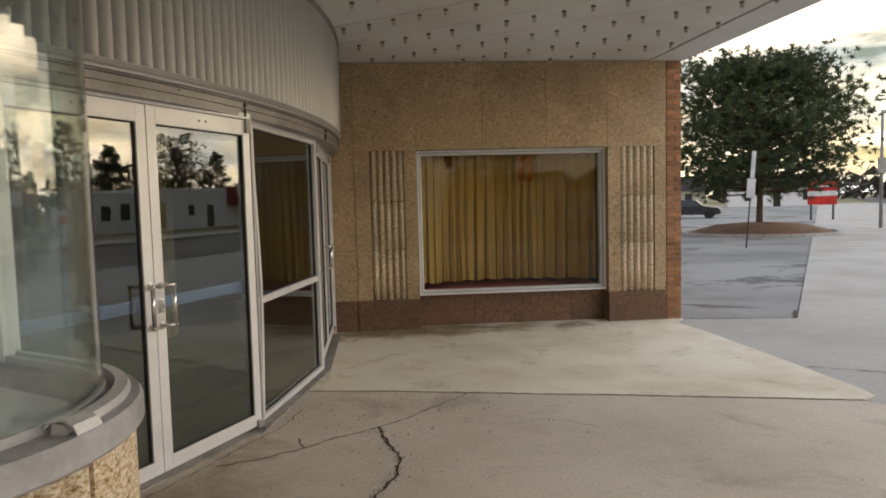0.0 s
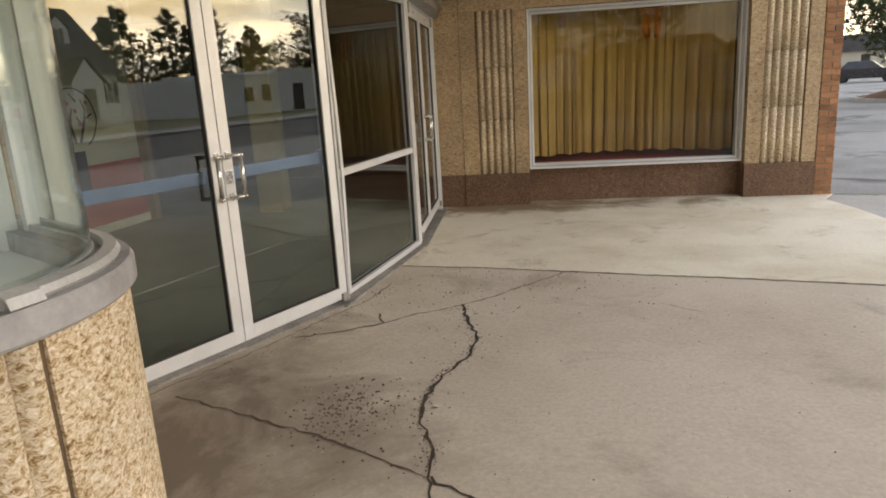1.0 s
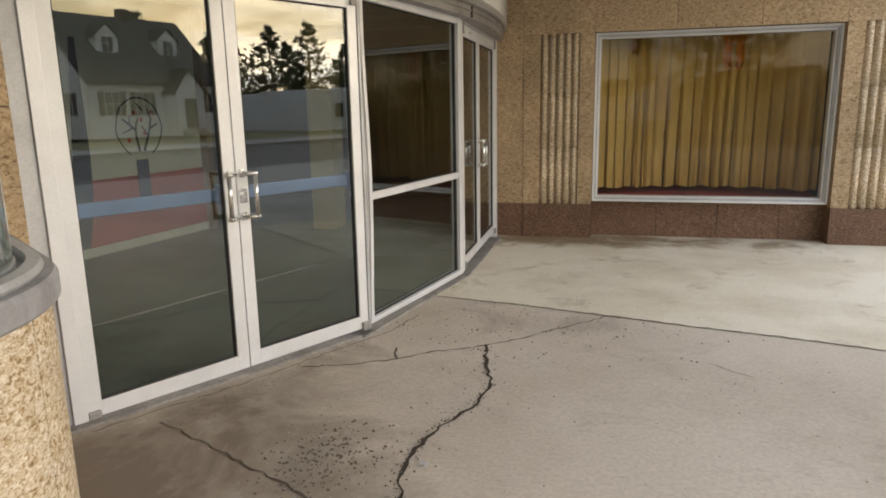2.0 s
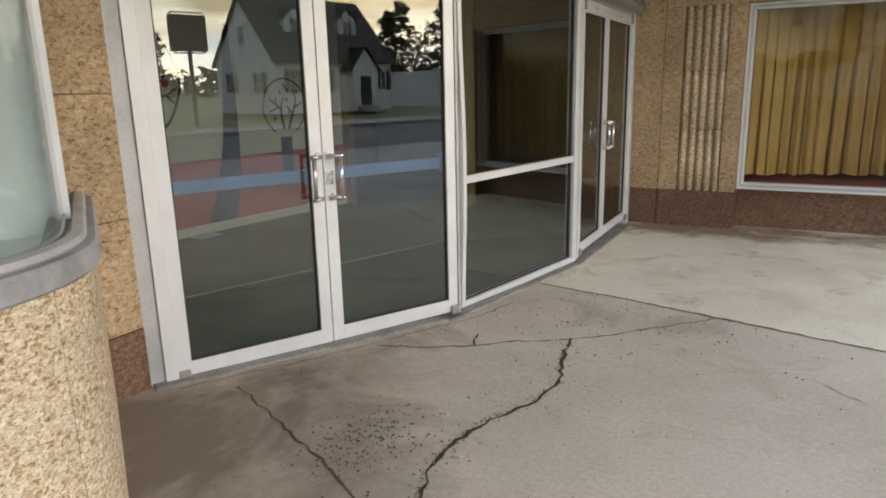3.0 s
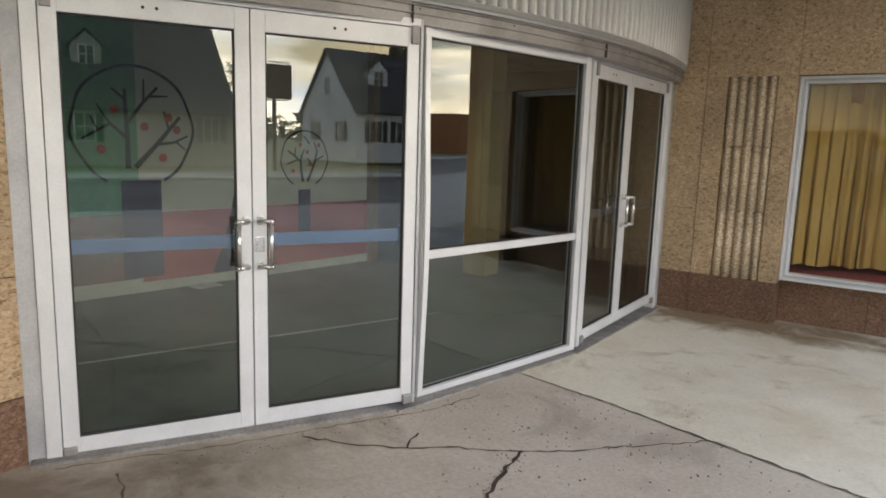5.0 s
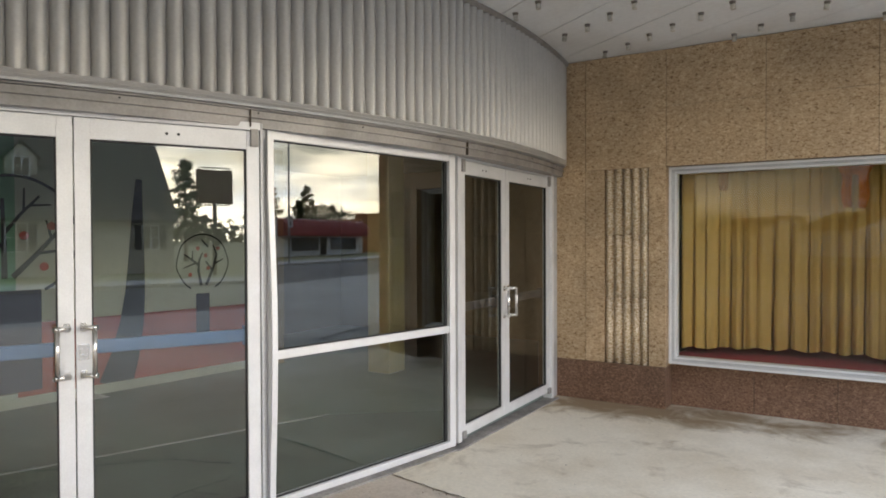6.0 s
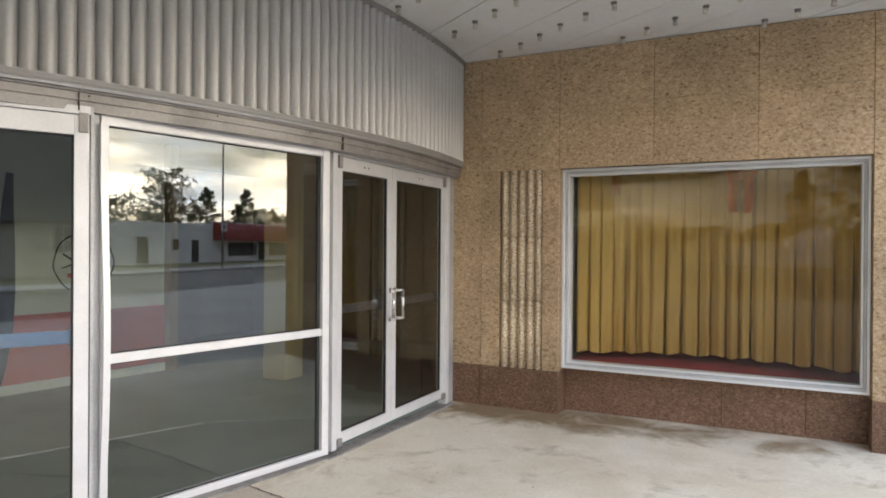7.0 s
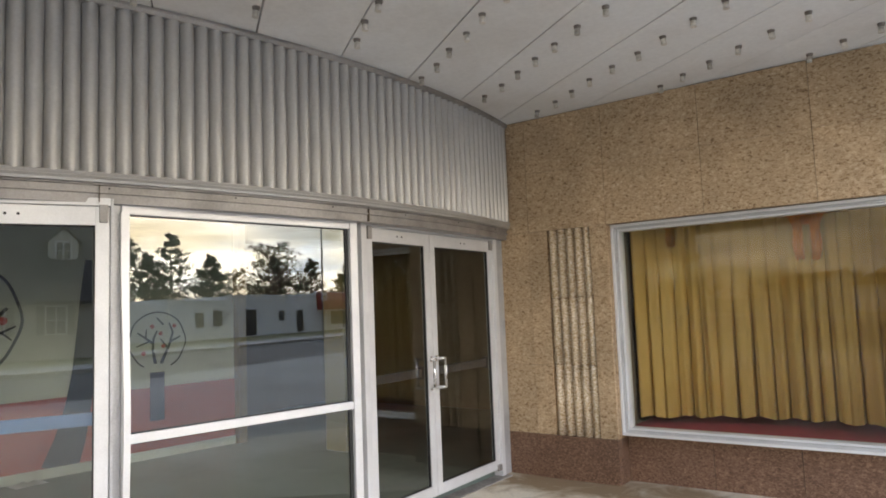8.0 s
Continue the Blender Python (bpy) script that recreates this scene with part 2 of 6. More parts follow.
LOT = material("worn_asphalt", (0.25, 0.245, 0.24), 0.85, grain=25, grain_amt=0.2, blotch=0.25, tint=(0.13, 0.127, 0.12), bump=0.2, stain=(0.35, 0.55, 0.62, (0.07, 0.068, 0.065)), spots=((6.6, 10.6, 1.8, 1.3, 0.2),))
ROAD = material("road_asphalt", (0.075, 0.073, 0.072), 0.8, grain=30, grain_amt=0.2, blotch=0.2, blotch_amt=0.2, bump=0.2)
GRASS = material("dry_lawn", (0.22, 0.20, 0.10), 0.95, grain=14, grain_amt=0.3, blotch=0.3, tint=(0.13, 0.13, 0.055), bump=0.3)
MULCH = material("mulch", (0.17, 0.085, 0.045), 0.95, grain=18, grain_amt=0.4, blotch=1.0, bump=0.5)
CRACK = material("crack_dirt", (0.055, 0.038, 0.026), 0.95, grain=40, grain_amt=0.4, bump=0.2)
CRACK_FINE = material("hairline_dirt", (0.10, 0.07, 0.048), 0.95, grain=60, grain_amt=0.4, bump=0.1)
GRIT_PALE = material("pale_grit", (0.52, 0.47, 0.40), 0.95, grain=90, grain_amt=0.4, vary=0.2)
GRAVEL = material("gravel_bits", (0.16, 0.125, 0.09), 0.95, grain=90, grain_amt=0.5, vary=0.3)
ALU = material("aluminium", (0.74, 0.74, 0.74), 0.42, 0.35, grain=120, grain_amt=0.05, blotch=2.5, blotch_amt=0.06, bump=0.03)
ALU_OLD = material("weathered_aluminium", (0.52, 0.52, 0.52), 0.5, 0.4, grain=80, grain_amt=0.10, blotch=3.0, blotch_amt=0.12, bump=0.06)
TRIM_GREY = material("grey_metal_trim", (0.36, 0.34, 0.32), 0.5, 0.5, grain=60, grain_amt=0.10, blotch=3.0, blotch_amt=0.15, bump=0.06)
CORRUGATED = material("corrugated_metal", (0.52, 0.51, 0.49), 0.42, 0.45, grain=50, grain_amt=0.05, blotch=1.5, blotch_amt=0.06, bump=0)
STEEL = material("stainless_steel", (0.70, 0.69, 0.67), 0.25, 0.95, grain=150, grain_amt=0.05, blotch=6, blotch_amt=0.06, bump=0.02)
BAR_BLUE = material("blue_grey_bar", (0.13, 0.20, 0.38), 0.4, 0.3, grain=60, grain_amt=0.08, blotch=4, blotch_amt=0.1, bump=0.02)
BAR_DARK = material("dark_grey_bar", (0.07, 0.06, 0.075), 0.4, 0.3, grain=60, grain_amt=0.08, blotch=4, blotch_amt=0.1, bump=0.02)
RUBBER = material("black_gasket", (0.02, 0.02, 0.02), 0.6, grain=50, grain_amt=0.1, bump=0)
SOFFIT_WHITE = material("soffit_paint", (0.73, 0.73, 0.72), 0.6, grain=25, grain_amt=0.05, blotch=0.7, tint=(0.62, 0.60, 0.57), bump=0.05)
JOINT_BROWN = material("brown_joint", (0.19, 0.13, 0.08), 0.9, grain=40, grain_amt=0.15, bump=0.05)
SOCKET_DARK = material("socket_collar", (0.24, 0.21, 0.18), 0.6, 0.2, grain=60, grain_amt=0.2, bump=0.05)
SOCKET = material("lamp_socket", (0.62, 0.58, 0.51), 0.5, 0.2, grain=60, grain_amt=0.2, vary=0.2, bump=0.05)
BRICK = material("orange_brick", (0.42, 0.19, 0.09), 0.85, grain=50, grain_amt=0.25, blotch=6, blotch_amt=0.2, bump=0.3, vary=0.25)
MORTAR = material("mortar", (0.42, 0.36, 0.29), 0.95, grain=60, grain_amt=0.2, bump=0.3)
GOLD = material("gold_curtain", (0.50, 0.30, 0.085), 0.75, grain=140, grain_amt=0.10, blotch=1.6, tint=(0.40, 0.215, 0.05), bump=0.08, stretch=(1, 1, 0.25))
ORANGE = material("orange_swag", (0.80, 0.24, 0.015), 0.8, grain=90, grain_amt=0.2, blotch=8, blotch_amt=0.2, bump=0.1)
CARPET = material("red_carpet", (0.36, 0.03, 0.045), 0.95, grain=140, grain_amt=0.3, blotch=3, blotch_amt=0.15, bump=0.3)
DARK = material("dark_paint", (0.11, 0.085, 0.06), 0.8, grain=40, grain_amt=0.1, blotch=2, blotch_amt=0.1, bump=0.05)
BOOTH_WHITE = material("booth_white_paint", (0.78, 0.80, 0.80), 0.5, grain=30, grain_amt=0.03, blotch=1.5, blotch_amt=0.04, bump=0.03)
LIP_GREY = material("grey_counter_lip", (0.37, 0.365, 0.37), 0.55, grain=50, grain_amt=0.08, blotch=5, tint=(0.25, 0.24, 0.24), bump=0.06)
MAT_GREEN = material("green_mat", (0.115, 0.15, 0.13), 0.8, grain=40, grain_amt=0.08, blotch=1.0, blotch_amt=0.15, bump=0)
LOBBY_FLOOR = material("dark_green_floor", (0.13, 0.175, 0.15), 0.4, grain=20, grain_amt=0.10, blotch=0.7, tint=(0.10, 0.12, 0.11), bump=0.06)
THRESHOLD = material("threshold_concrete", (0.27, 0.25, 0.23), 0.9, grain=50, grain_amt=0.25, blotch=4, blotch_amt=0.2, bump=0.4)
MURAL_CREAM = material("cream_wall_paint", (0.66, 0.64, 0.56), 0.7, grain=20, grain_amt=0.05, blotch=0.9, tint=(0.54, 0.52, 0.45), bump=0.06)
MURAL_RED = material("red_wall_paint", (0.45, 0.075, 0.04), 0.6, grain=20, grain_amt=0.08, blotch=1.2, blotch_amt=0.1, bump=0.06)
MURAL_GREEN = material("green_wall_paint", (0.15, 0.36, 0.22), 0.7, grain=16, grain_amt=0.1, blotch=1.0, tint=(0.24, 0.42, 0.30), bump=0.06)
MURAL_BLACK = material("black_brushed_paint", (0.018, 0.017, 0.017), 0.6, grain=60, grain_amt=0.3, bump=0.05)
MURAL_PURPLE = material("dark_purple_paint", (0.055, 0.04, 0.06), 0.6, grain=40, grain_amt=0.2, bump=0.05)
MURAL_APPLE = material("red_dot_paint", (0.55, 0.07, 0.05), 0.6, grain=40, grain_amt=0.2, bump=0.05)
YELLOW = material("yellow_column_paint", (0.36, 0.28, 0.12), 0.65, grain=25, grain_amt=0.06, blotch=1.5, blotch_amt=0.08, bump=0.05)
LOBBY_BROWN = material("lobby_brown_panel", (0.19, 0.135, 0.085), 0.6, grain=40, grain_amt=0.1, blotch=1.2, blotch_amt=0.1, bump=0.05, stretch=(1, 1, 0.2))
WOOD = material("oak_post", (0.30, 0.19, 0.085), 0.55, grain=50, grain_amt=0.2, blotch=3, blotch_amt=0.1, bump=0.06, stretch=(1, 1, 0.15))
CEILING = material("ceiling_paint", (0.45, 0.43, 0.40), 0.8, grain=20, grain_amt=0.05, bump=0.05)
HOUSE_WHITE = material("white_siding", (0.85, 0.86, 0.88), 0.7, grain=8, grain_amt=0.05, blotch=0.5, blotch_amt=0.05, bump=0.03)
HOUSE_CREAM = material("cream_siding", (0.45, 0.43, 0.37), 0.7, grain=8, grain_amt=0.05, blotch=0.5, blotch_amt=0.05, bump=0.03)
SHINGLE = material("dark_shingles", (0.085, 0.075, 0.07), 0.9, grain=6, grain_amt=0.25, blotch=0.8, blotch_amt=0.15, bump=0.3)
HOUSE_GLASS = material("house_window_glass", (0.04, 0.045, 0.05), 0.1, grain=3, grain_amt=0.1, bump=0)
SHUTTER = material("dark_shutter", (0.04, 0.04, 0.045), 0.6, grain=10, grain_amt=0.1, bump=0.1)
AWNING = material("red_awning", (0.30, 0.05, 0.045), 0.8, grain=8, grain_amt=0.1, blotch=0.6, blotch_amt=0.1, bump=0.1)
WHITE_WALL = material("white_block_wall", (0.78, 0.80, 0.82), 0.8, grain=5, grain_amt=0.06, blotch=0.3, blotch_amt=0.08, bump=0.1)
SIGN_BROWN = material("brown_sign_face", (0.16, 0.075, 0.05), 0.6, grain=6, grain_amt=0.1, bump=0.05)
SIGN_RED = material("red_sign_face", (0.75, 0.04, 0.03), 0.5, grain=6, grain_amt=0.05, bump=0.02)
SIGN_WHITE = material("white_sign_face", (0.85, 0.85, 0.85), 0.5, grain=6, grain_amt=0.04, bump=0.02)
POLE = material("galvanised_pole", (0.35, 0.35, 0.35), 0.5, 0.6, grain=12, grain_amt=0.1, bump=0.05)
DARK_POLE = material("dark_pole", (0.05, 0.045, 0.04), 0.7, grain=12, grain_amt=0.2, bump=0.1)
BARK = material("bark", (0.11, 0.075, 0.05), 0.95, grain=12, grain_amt=0.4, blotch=3, bump=0.6)
NEEDLES = material("pine_needles", (0.075, 0.108, 0.045), 0.8, grain=3, grain_amt=0.4, blotch=0.5, tint=(0.028, 0.05, 0.02), bump=0)
FAR_WOODS = material("far_woods", (0.055, 0.05, 0.04), 0.95, grain=1.5, grain_amt=0.4, blotch=0.2, blotch_amt=0.2, bump=0)
LAMP_GLOW = bpy.data.materials.new("lamp_glow")
LAMP_GLOW.use_nodes = True
LAMP_GLOW.node_tree.nodes["Principled BSDF"].inputs["Emission Color"].default_value = (1.0, 0.9, 0.75, 1)
LAMP_GLOW.node_tree.nodes["Principled BSDF"].inputs["Emission Strength"].default_value = 12.0
PANE = glass_material("door_glass", PANE_F0, (0.86, 0.90, 0.88), wave=0.0025)
SHOW_PANE = glass_material("display_glass", 0.022, (0.93, 0.95, 0.92), wave=0.002)
BOOTH_PANE = glass_material("booth_glass", 0.085, (0.93, 0.97, 0.96), rough=0.02)


# ---------------------------------------------------------------- mesh helpers
def box(bm, x0, x1, y0, y1, z0, z1, m=None, bevel=0.0):
    vs = [bm.verts.new((x, y, z)) for x in (x0, x1) for y in (y0, y1) for z in (z0, z1)]
    fs = [bm.faces.new([vs[i] for i in f]) for f in ((0, 1, 3, 2), (4, 6, 7, 5), (0, 4, 5, 1), (2, 3, 7, 6), (0, 2, 6, 4), (1, 5, 7, 3))]
    if bevel:
        es = list({e for f in fs for e in f.edges})
        r = bmesh.ops.bevel(bm, geom=es, offset=bevel, segments=2, affect="EDGES", profile=0.6)
        vs = list({v for f in r["faces"] for v in f.verts} | {v for v in vs if v.is_valid})
    if m is not None:
        bmesh.ops.transform(bm, matrix=m, verts=[v for v in vs if v.is_valid])
    return vs


def cyl(bm, p, q, r0, r1=None, n=12, caps=True):
    """A tapered round bar from p to q."""
    p, q = Vector(p), Vector(q)
    r1 = r0 if r1 is None else r1
    ax = (q - p).normalized()
    side = ax.orthogonal().normalized()
    up = ax.cross(side)
    rings = []
    for c, r in ((p, r0), (q, r1)):
        rings.append([bm.verts.new(c + (side * math.cos(k * math.tau / n) + up * math.sin(k * math.tau / n)) * r) for k in range(n)])
    for k in range(n):
        bm.faces.new((rings[0][k], rings[0][(k + 1) % n], rings[1][(k + 1) % n], rings[1][k])).smooth = True
    if caps:
        bm.faces.new(rings[0][::-1])
        bm.faces.new(rings[1])


def prism(bm, pts, z0, z1):
    """A flat-topped solid over a plan outline. z0, z1: numbers or functions of (x, y)."""
    f0 = z0 if callable(z0) else (lambda x, y: z0)
    f1 = z1 if callable(z1) else (lambda x, y: z1)
    lo = [bm.verts.new((p[0], p[1], f0(p[0], p[1]))) for p in pts]
    hi = [bm.verts.new((p[0], p[1], f1(p[0], p[1]))) for p in pts]
    n = len(pts)
    bm.faces.new(lo[::-1])
    bm.faces.new(hi)
    for k in range(n):
        bm.faces.new((lo[k], lo[(k + 1) % n], hi[(k + 1) % n], hi[k]))


def sweep(bm, path, profile, closed_profile=True):
    """Drag a profile of (out, z) along a plan path of (place, outward normal)."""
    rings = [[bm.verts.new((p.x + o.x * a, p.y + o.y * a, z)) for a, z in profile] for p, o in path]
    n = len(profile)
    for a, b in zip(rings, rings[1:]):
        for k in range(n if closed_profile else n - 1):
            bm.faces.new((a[k], b[k], b[(k + 1) % n], a[(k + 1) % n]))
    if closed_profile:
        bm.faces.new(rings[0])
        bm.faces.new(rings[-1][::-1])


def finish(bm, name, mat, smooth=False):
    bmesh.ops.recalc_face_normals(bm, faces=bm.faces)
    me = bpy.data.meshes.new(name)
    bm.to_mesh(me)
    bm.free()
    me.materials.append(mat)
    if smooth:
        for p in me.polygons:
            p.use_smooth = True
    return me


def part(name, bm, mat, parent=None, label="", smooth=False, kind=""):
    ob = new(name, finish(bm, name, mat, smooth))
    if parent is not None:
        ob.parent = parent
    return tagged(ob, label, kind=kind)


def thing(name, label, category, m=None, group="", kind=""):
    ob = new(name)
    if m is not None:
        ob.matrix_world = m
    return tagged(ob, label, category, group, kind)


def B(*args, **kw):
    bm = bmesh.new()
    box(bm, *args, **kw)
    return bm


def solid(name, mat, label, category, kind="structure"):
    """A top-level mesh thing from a bmesh that the caller fills."""
    bm = bmesh.new()

    def done(smooth=False):
        ob = new(name, finish(bm, name, mat, smooth))
        return tagged(ob, label, category, kind=kind)

    return bm, done


# ---------------------------------------------------------------- ground
bm, done = solid("ground", GRASS, "dry lawn and bare earth running to the horizon", "ground")
rad = [0, 30, 60, 120, 300, 900, 2500]
rings = []
for r in rad[1:]:
    rings.append([bm.verts.new((r * math.cos(k * math.tau / 32), r * math.sin(k * math.tau / 32), -0.30 if r < 2000 else -3)) for k in range(32)])
mid = bm.verts.new((0, 0, -0.30))
for k in range(32):
    bm.faces.new((mid, rings[0][k], rings[0][(k + 1) % 32]))
    for a, b in zip(rings, rings[1:]):
        bm.faces.new((a[k], b[k], b[(k + 1) % 32], a[(k + 1) % 32]))
done()

gzf = lambda x, y: gz(y)
low = lambda x, y: -0.45
# joint between the two pours of the entrance floor
JOINT = [(1.02, 6.70), (1.96, 6.515), (3.03, 6.235), (3.47, 6.14), (5.46, 5.61)]
bm, done = solid("pavement_entrance", CONCRETE, "stained grey-brown concrete entrance slab with jagged cracks", "pavement")
prism(bm, [(-3.0, -4.0), (9.2, -4.0), (9.2, 1.0), (5.46, 5.59)] + [(x, y - 0.006) for x, y in JOINT[::-1][1:]] + [(0.2, 4.3), (-3.0, 2.0)], low, gzf)
slab_near = done()
bm, done = solid("pavement_pale", CONCRETE_PALE, "pale cream concrete slab below the display window", "pavement")
prism(bm, [(x, y + 0.006) for x, y in JOINT] + [(5.62, 5.70), (5.66, 5.95), (5.66, 8.6), (5.60, 9.3), (5.82, 9.62), (5.82, 10.2), (0.8, 10.2)], low, lambda x, y: gz(y) + 0.004)
slab_far = done()

# sidewalk, lot, road: strips along the street
def strip(name, mat, label, s0, s1, u0, u1, z, steps=1, z_low=-0.5):
    bm, done = solid(name, mat, label, name.split("_")[0])
    pts = [st(s0 + (s1 - s0) * k / steps, u0) for k in range(steps + 1)] + [st(s0 + (s1 - s0) * k / steps, u1) for k in range(steps, -1, -1)]
    prism(bm, [(p.x, p.y) for p in pts], z_low, z)
    return done()

strip("road", ROAD, "grey asphalt street in front of the theatre", -250, 250, 8.15, 21.0, -0.24)
strip("kerb_near", SIDEWALK, "pale concrete kerb along the street", -120, 120, 7.95, 8.15, -0.095)
strip("kerb_far", SIDEWALK, "pale concrete kerb across the street", -250, 250, 21.0, 21.2, -0.10)
strip("sidewalk_far", SIDEWALK, "pale concrete sidewalk across the street", -250, 250, 21.2, 24.5, -0.12)
bm, done = solid("sidewalk", SIDEWALK, "weathered concrete sidewalk past the theatre", "sidewalk")
c0, c1 = st(-40, 7.95), st(120, 7.95)
c2 = st(120, 0.2)
prism(bm, [(5.665, 5.95), (5.49, 5.60), (9.205, 1.01), (9.205, 0.5), (st(2.0, 7.95).x, st(2.0, 7.95).y), (c1.x, c1.y), (c2.x, c2.y), (7.25, 9.3), (5.83, 9.62), (5.61, 9.3), (5.665, 8.6)], low, lambda x, y: gz(y) - 0.006)
walk_slab = done()
bm, done = solid("pavement_lot", LOT, "worn grey asphalt parking lot beside the brick wall", "parking lot")
lot = [(5.83, 9.63), (7.24, 9.31), (st(118, 0.19).x, st(118, 0.19).y), (st(118, -60).x, st(118, -60).y), (5.83, 75)]
prism(bm, lot, low, lambda x, y: gz(y) - 0.02)
lot_slab = done()


def crack(name, pts, width, parent, seed, z=0.003, mat=CRACK):
    """A jagged crack filled with dirt."""
    rng = random.Random(seed)
    bm = bmesh.new()
    fine = []
    for (x0, y0), (x1, y1) in zip(pts, pts[1:]):
        n = max(2, int(math.hypot(x1 - x0, y1 - y0) / 0.045))
        fine += [(x0 + (x1 - x0) * k / n + rng.uniform(-1, 1) * 0.012, y0 + (y1 - y0) * k / n + rng.uniform(-1, 1) * 0.012) for k in range(n)]
    fine.append(pts[-1])
    prev = None
    for k, (x, y) in enumerate(fine):
        ax, ay = fine[max(0, k - 1)], fine[min(len(fine) - 1, k + 1)]
        d = Vector((ay[0] - ax[0], ay[1] - ax[1], 0)).normalized()
        w = width * rng.uniform(0.35, 1.3) / 2
        row = [bm.verts.new((x - d.y * w, y + d.x * w, gz(y) + z)), bm.verts.new((x + d.y * w, y - d.x * w, gz(y) + z))]
        if prev:
            bm.faces.new((prev[0], prev[1], row[1], row[0]))
        prev = row
    return part(name, bm, mat, parent)


MAIN = [(1.75, 5.56), (1.81, 5.22), (1.90, 4.93), (1.855, 4.64), (1.745, 4.38), (1.69, 4.10), (1.70, 3.90), (1.785, 3.65), (1.80, 3.43)]
crack("crack", MAIN, 0.020, slab_near, 1)
crack("crack", [(1.80, 3.43), (2.01, 3.28), (2.42, 2.98)], 0.014, slab_near, 2)
crack("crack", [(0.76, 4.96), (1.02, 5.06), (1.25, 5.20), (1.47, 5.39), (1.75, 5.56), (1.96, 5.76), (2.18, 6.02), (2.50, 6.37)], 0.015, slab_near, 3, mat=CRACK_FINE)
crack("crack", [(0.42, 4.14), (0.80, 3.96), (1.08, 3.83), (1.40, 3.68), (1.80, 3.43)], 0.013, slab_near, 4, mat=CRACK_FINE)
crack("crack", [(x, y - 0.004) for x, y in JOINT], 0.016, slab_near, 5, 0.006)
crack("crack", [(1.26, 5.21), (1.20, 5.40)], 0.012, slab_near, 6)
crack("crack", [(0.16, 3.97), (0.52, 4.60), (0.80, 5.19), (1.05, 5.68), (1.14, 6.12)], 0.008, slab_near, 12, mat=CRACK_FINE)
crack("crack", [(1.80, 3.43), (1.86, 3.20), (1.98, 3.06), (2.16, 3.10)], 0.010, slab_near, 13)
crack("crack", [(3.05, 5.55), (3.28, 5.33)], 0.006, slab_near, 7, mat=CRACK_FINE)
crack("crack", [(7.24, 9.33), (7.6, 9.9), (7.9, 10.0), (9.4, 12.6), (12.5, 17.2), (21, 30)], 0.05, walk_slab, 8, 0.0)
crack("crack", [(5.7, 9.66), (6.2, 9.5), (7.24, 9.33)], 0.03, walk_slab, 9, 0.0)
crack("crack", [(5.72, 6.72), (6.6, 6.15), (7.6, 5.5)], 0.02, walk_slab, 10, 0.0)

# door sill line in front of the glass
bm, done = solid("trim_sill", THRESHOLD, "grey concrete threshold under the doors", "threshold")
for a, b in zip(FRONT, FRONT[1:]):
    d = (b - a).normalized()
    o = Vector((d.y, -d.x, 0))
    p = [a - d * 0.1 + o * 0.10, b + d * 0.06 + o * 0.10, b + d * 0.06 - o * 0.12, a - d * 0.1 - o * 0.12]
    prism(bm, [(q.x, q.y) for q in p], -0.3, lambda x, y: gz(y) + 0.014)
done()

# ---------------------------------------------------------------- end wall with the display window
wall_end = thing("wall_end", "tan exposed-aggregate wall with fluted pilasters and a red-brown base", "wall", kind="structure")
PX = [1.165, 1.447, 2.25, 3.12, 3.97, 4.792, 5.59]


def panel(x0, x1, z0, z1, y, mat=None, depth=0.05, name="panel", parent=None):
    g = 0.0018
    return part(name, B(x0 + g, x1 - g, y, y + depth, z0 + 0.0008, z1 - 0.0008, bevel=0.0018), mat or TAN, parent or wall_end)


# backing mass behind the facing, with the opening through it
bk = bmesh.new()
box(bk, 0.9, 2.25, WALL_Y + 0.048, 10.1, -0.4, 4.6)
box(bk, 4.792, 5.585, WALL_Y + 0.048, 10.1, -0.4, 4.6)
box(bk, 2.25, 4.792, WALL_Y + 0.048, 10.1, LINTEL + 0.004, 4.6)
box(bk, 2.25, 4.792, 9.898, 10.1, -0.4, 0.385)
part("wall_core", bk, JOINT_BROWN, wall_end, "brown joint and backing behind the stone facing")
for k in range(6):
    for z0, z1 in ((LINTEL, 2.865), (2.865, SOFFIT - 0.004)):
        panel(PX[k], PX[k + 1], z0, z1, WALL_Y)


def fluted(x0, x1, fx0, fx1, n=5):
    """A pilaster panel: plain margins and rounded upright reeds between."""
    for z0, z1 in ((BASE_Z, 1.0), (1.0, 1.63), (1.63, LINTEL)):
        panel(x0, fx0, z0, z1, WALL_Y, depth=0.048)
        panel(fx1, x1, z0, z1, WALL_Y, depth=0.048)
        w = (fx1 - fx0) / n
        for k in range(n):
            bm = bmesh.new()
            prof = [(fx0 + w * k + w * j / 8, WALL_Y + 0.045 - 0.049 * max(0.0, math.sin(math.pi * j / 8)) ** 0.75) for j in range(9)]
            rows = [[bm.verts.new((x, y, z)) for x, y in prof] for z in (z0 + 0.0008, z1 - 0.0008)]
            for j in range(8):
                bm.faces.new((rows[0][j], rows[0][j + 1], rows[1][j + 1], rows[1][j])).smooth = True
            bm.faces.new(rows[1][::-1])
            bm.faces.new(rows[0])
            part("reed", bm, PALE_TAN, wall_end)


for z0, z1 in ((BASE_Z, 1.0), (1.0, 1.63), (1.63, LINTEL)):
    panel(1.10, 1.447, z0, z1, WALL_Y + 0.006, depth=0.042)
fluted(1.447, 2.25, 1.645, 2.085)
fluted(4.792, 5.59, 4.965, 5.43)
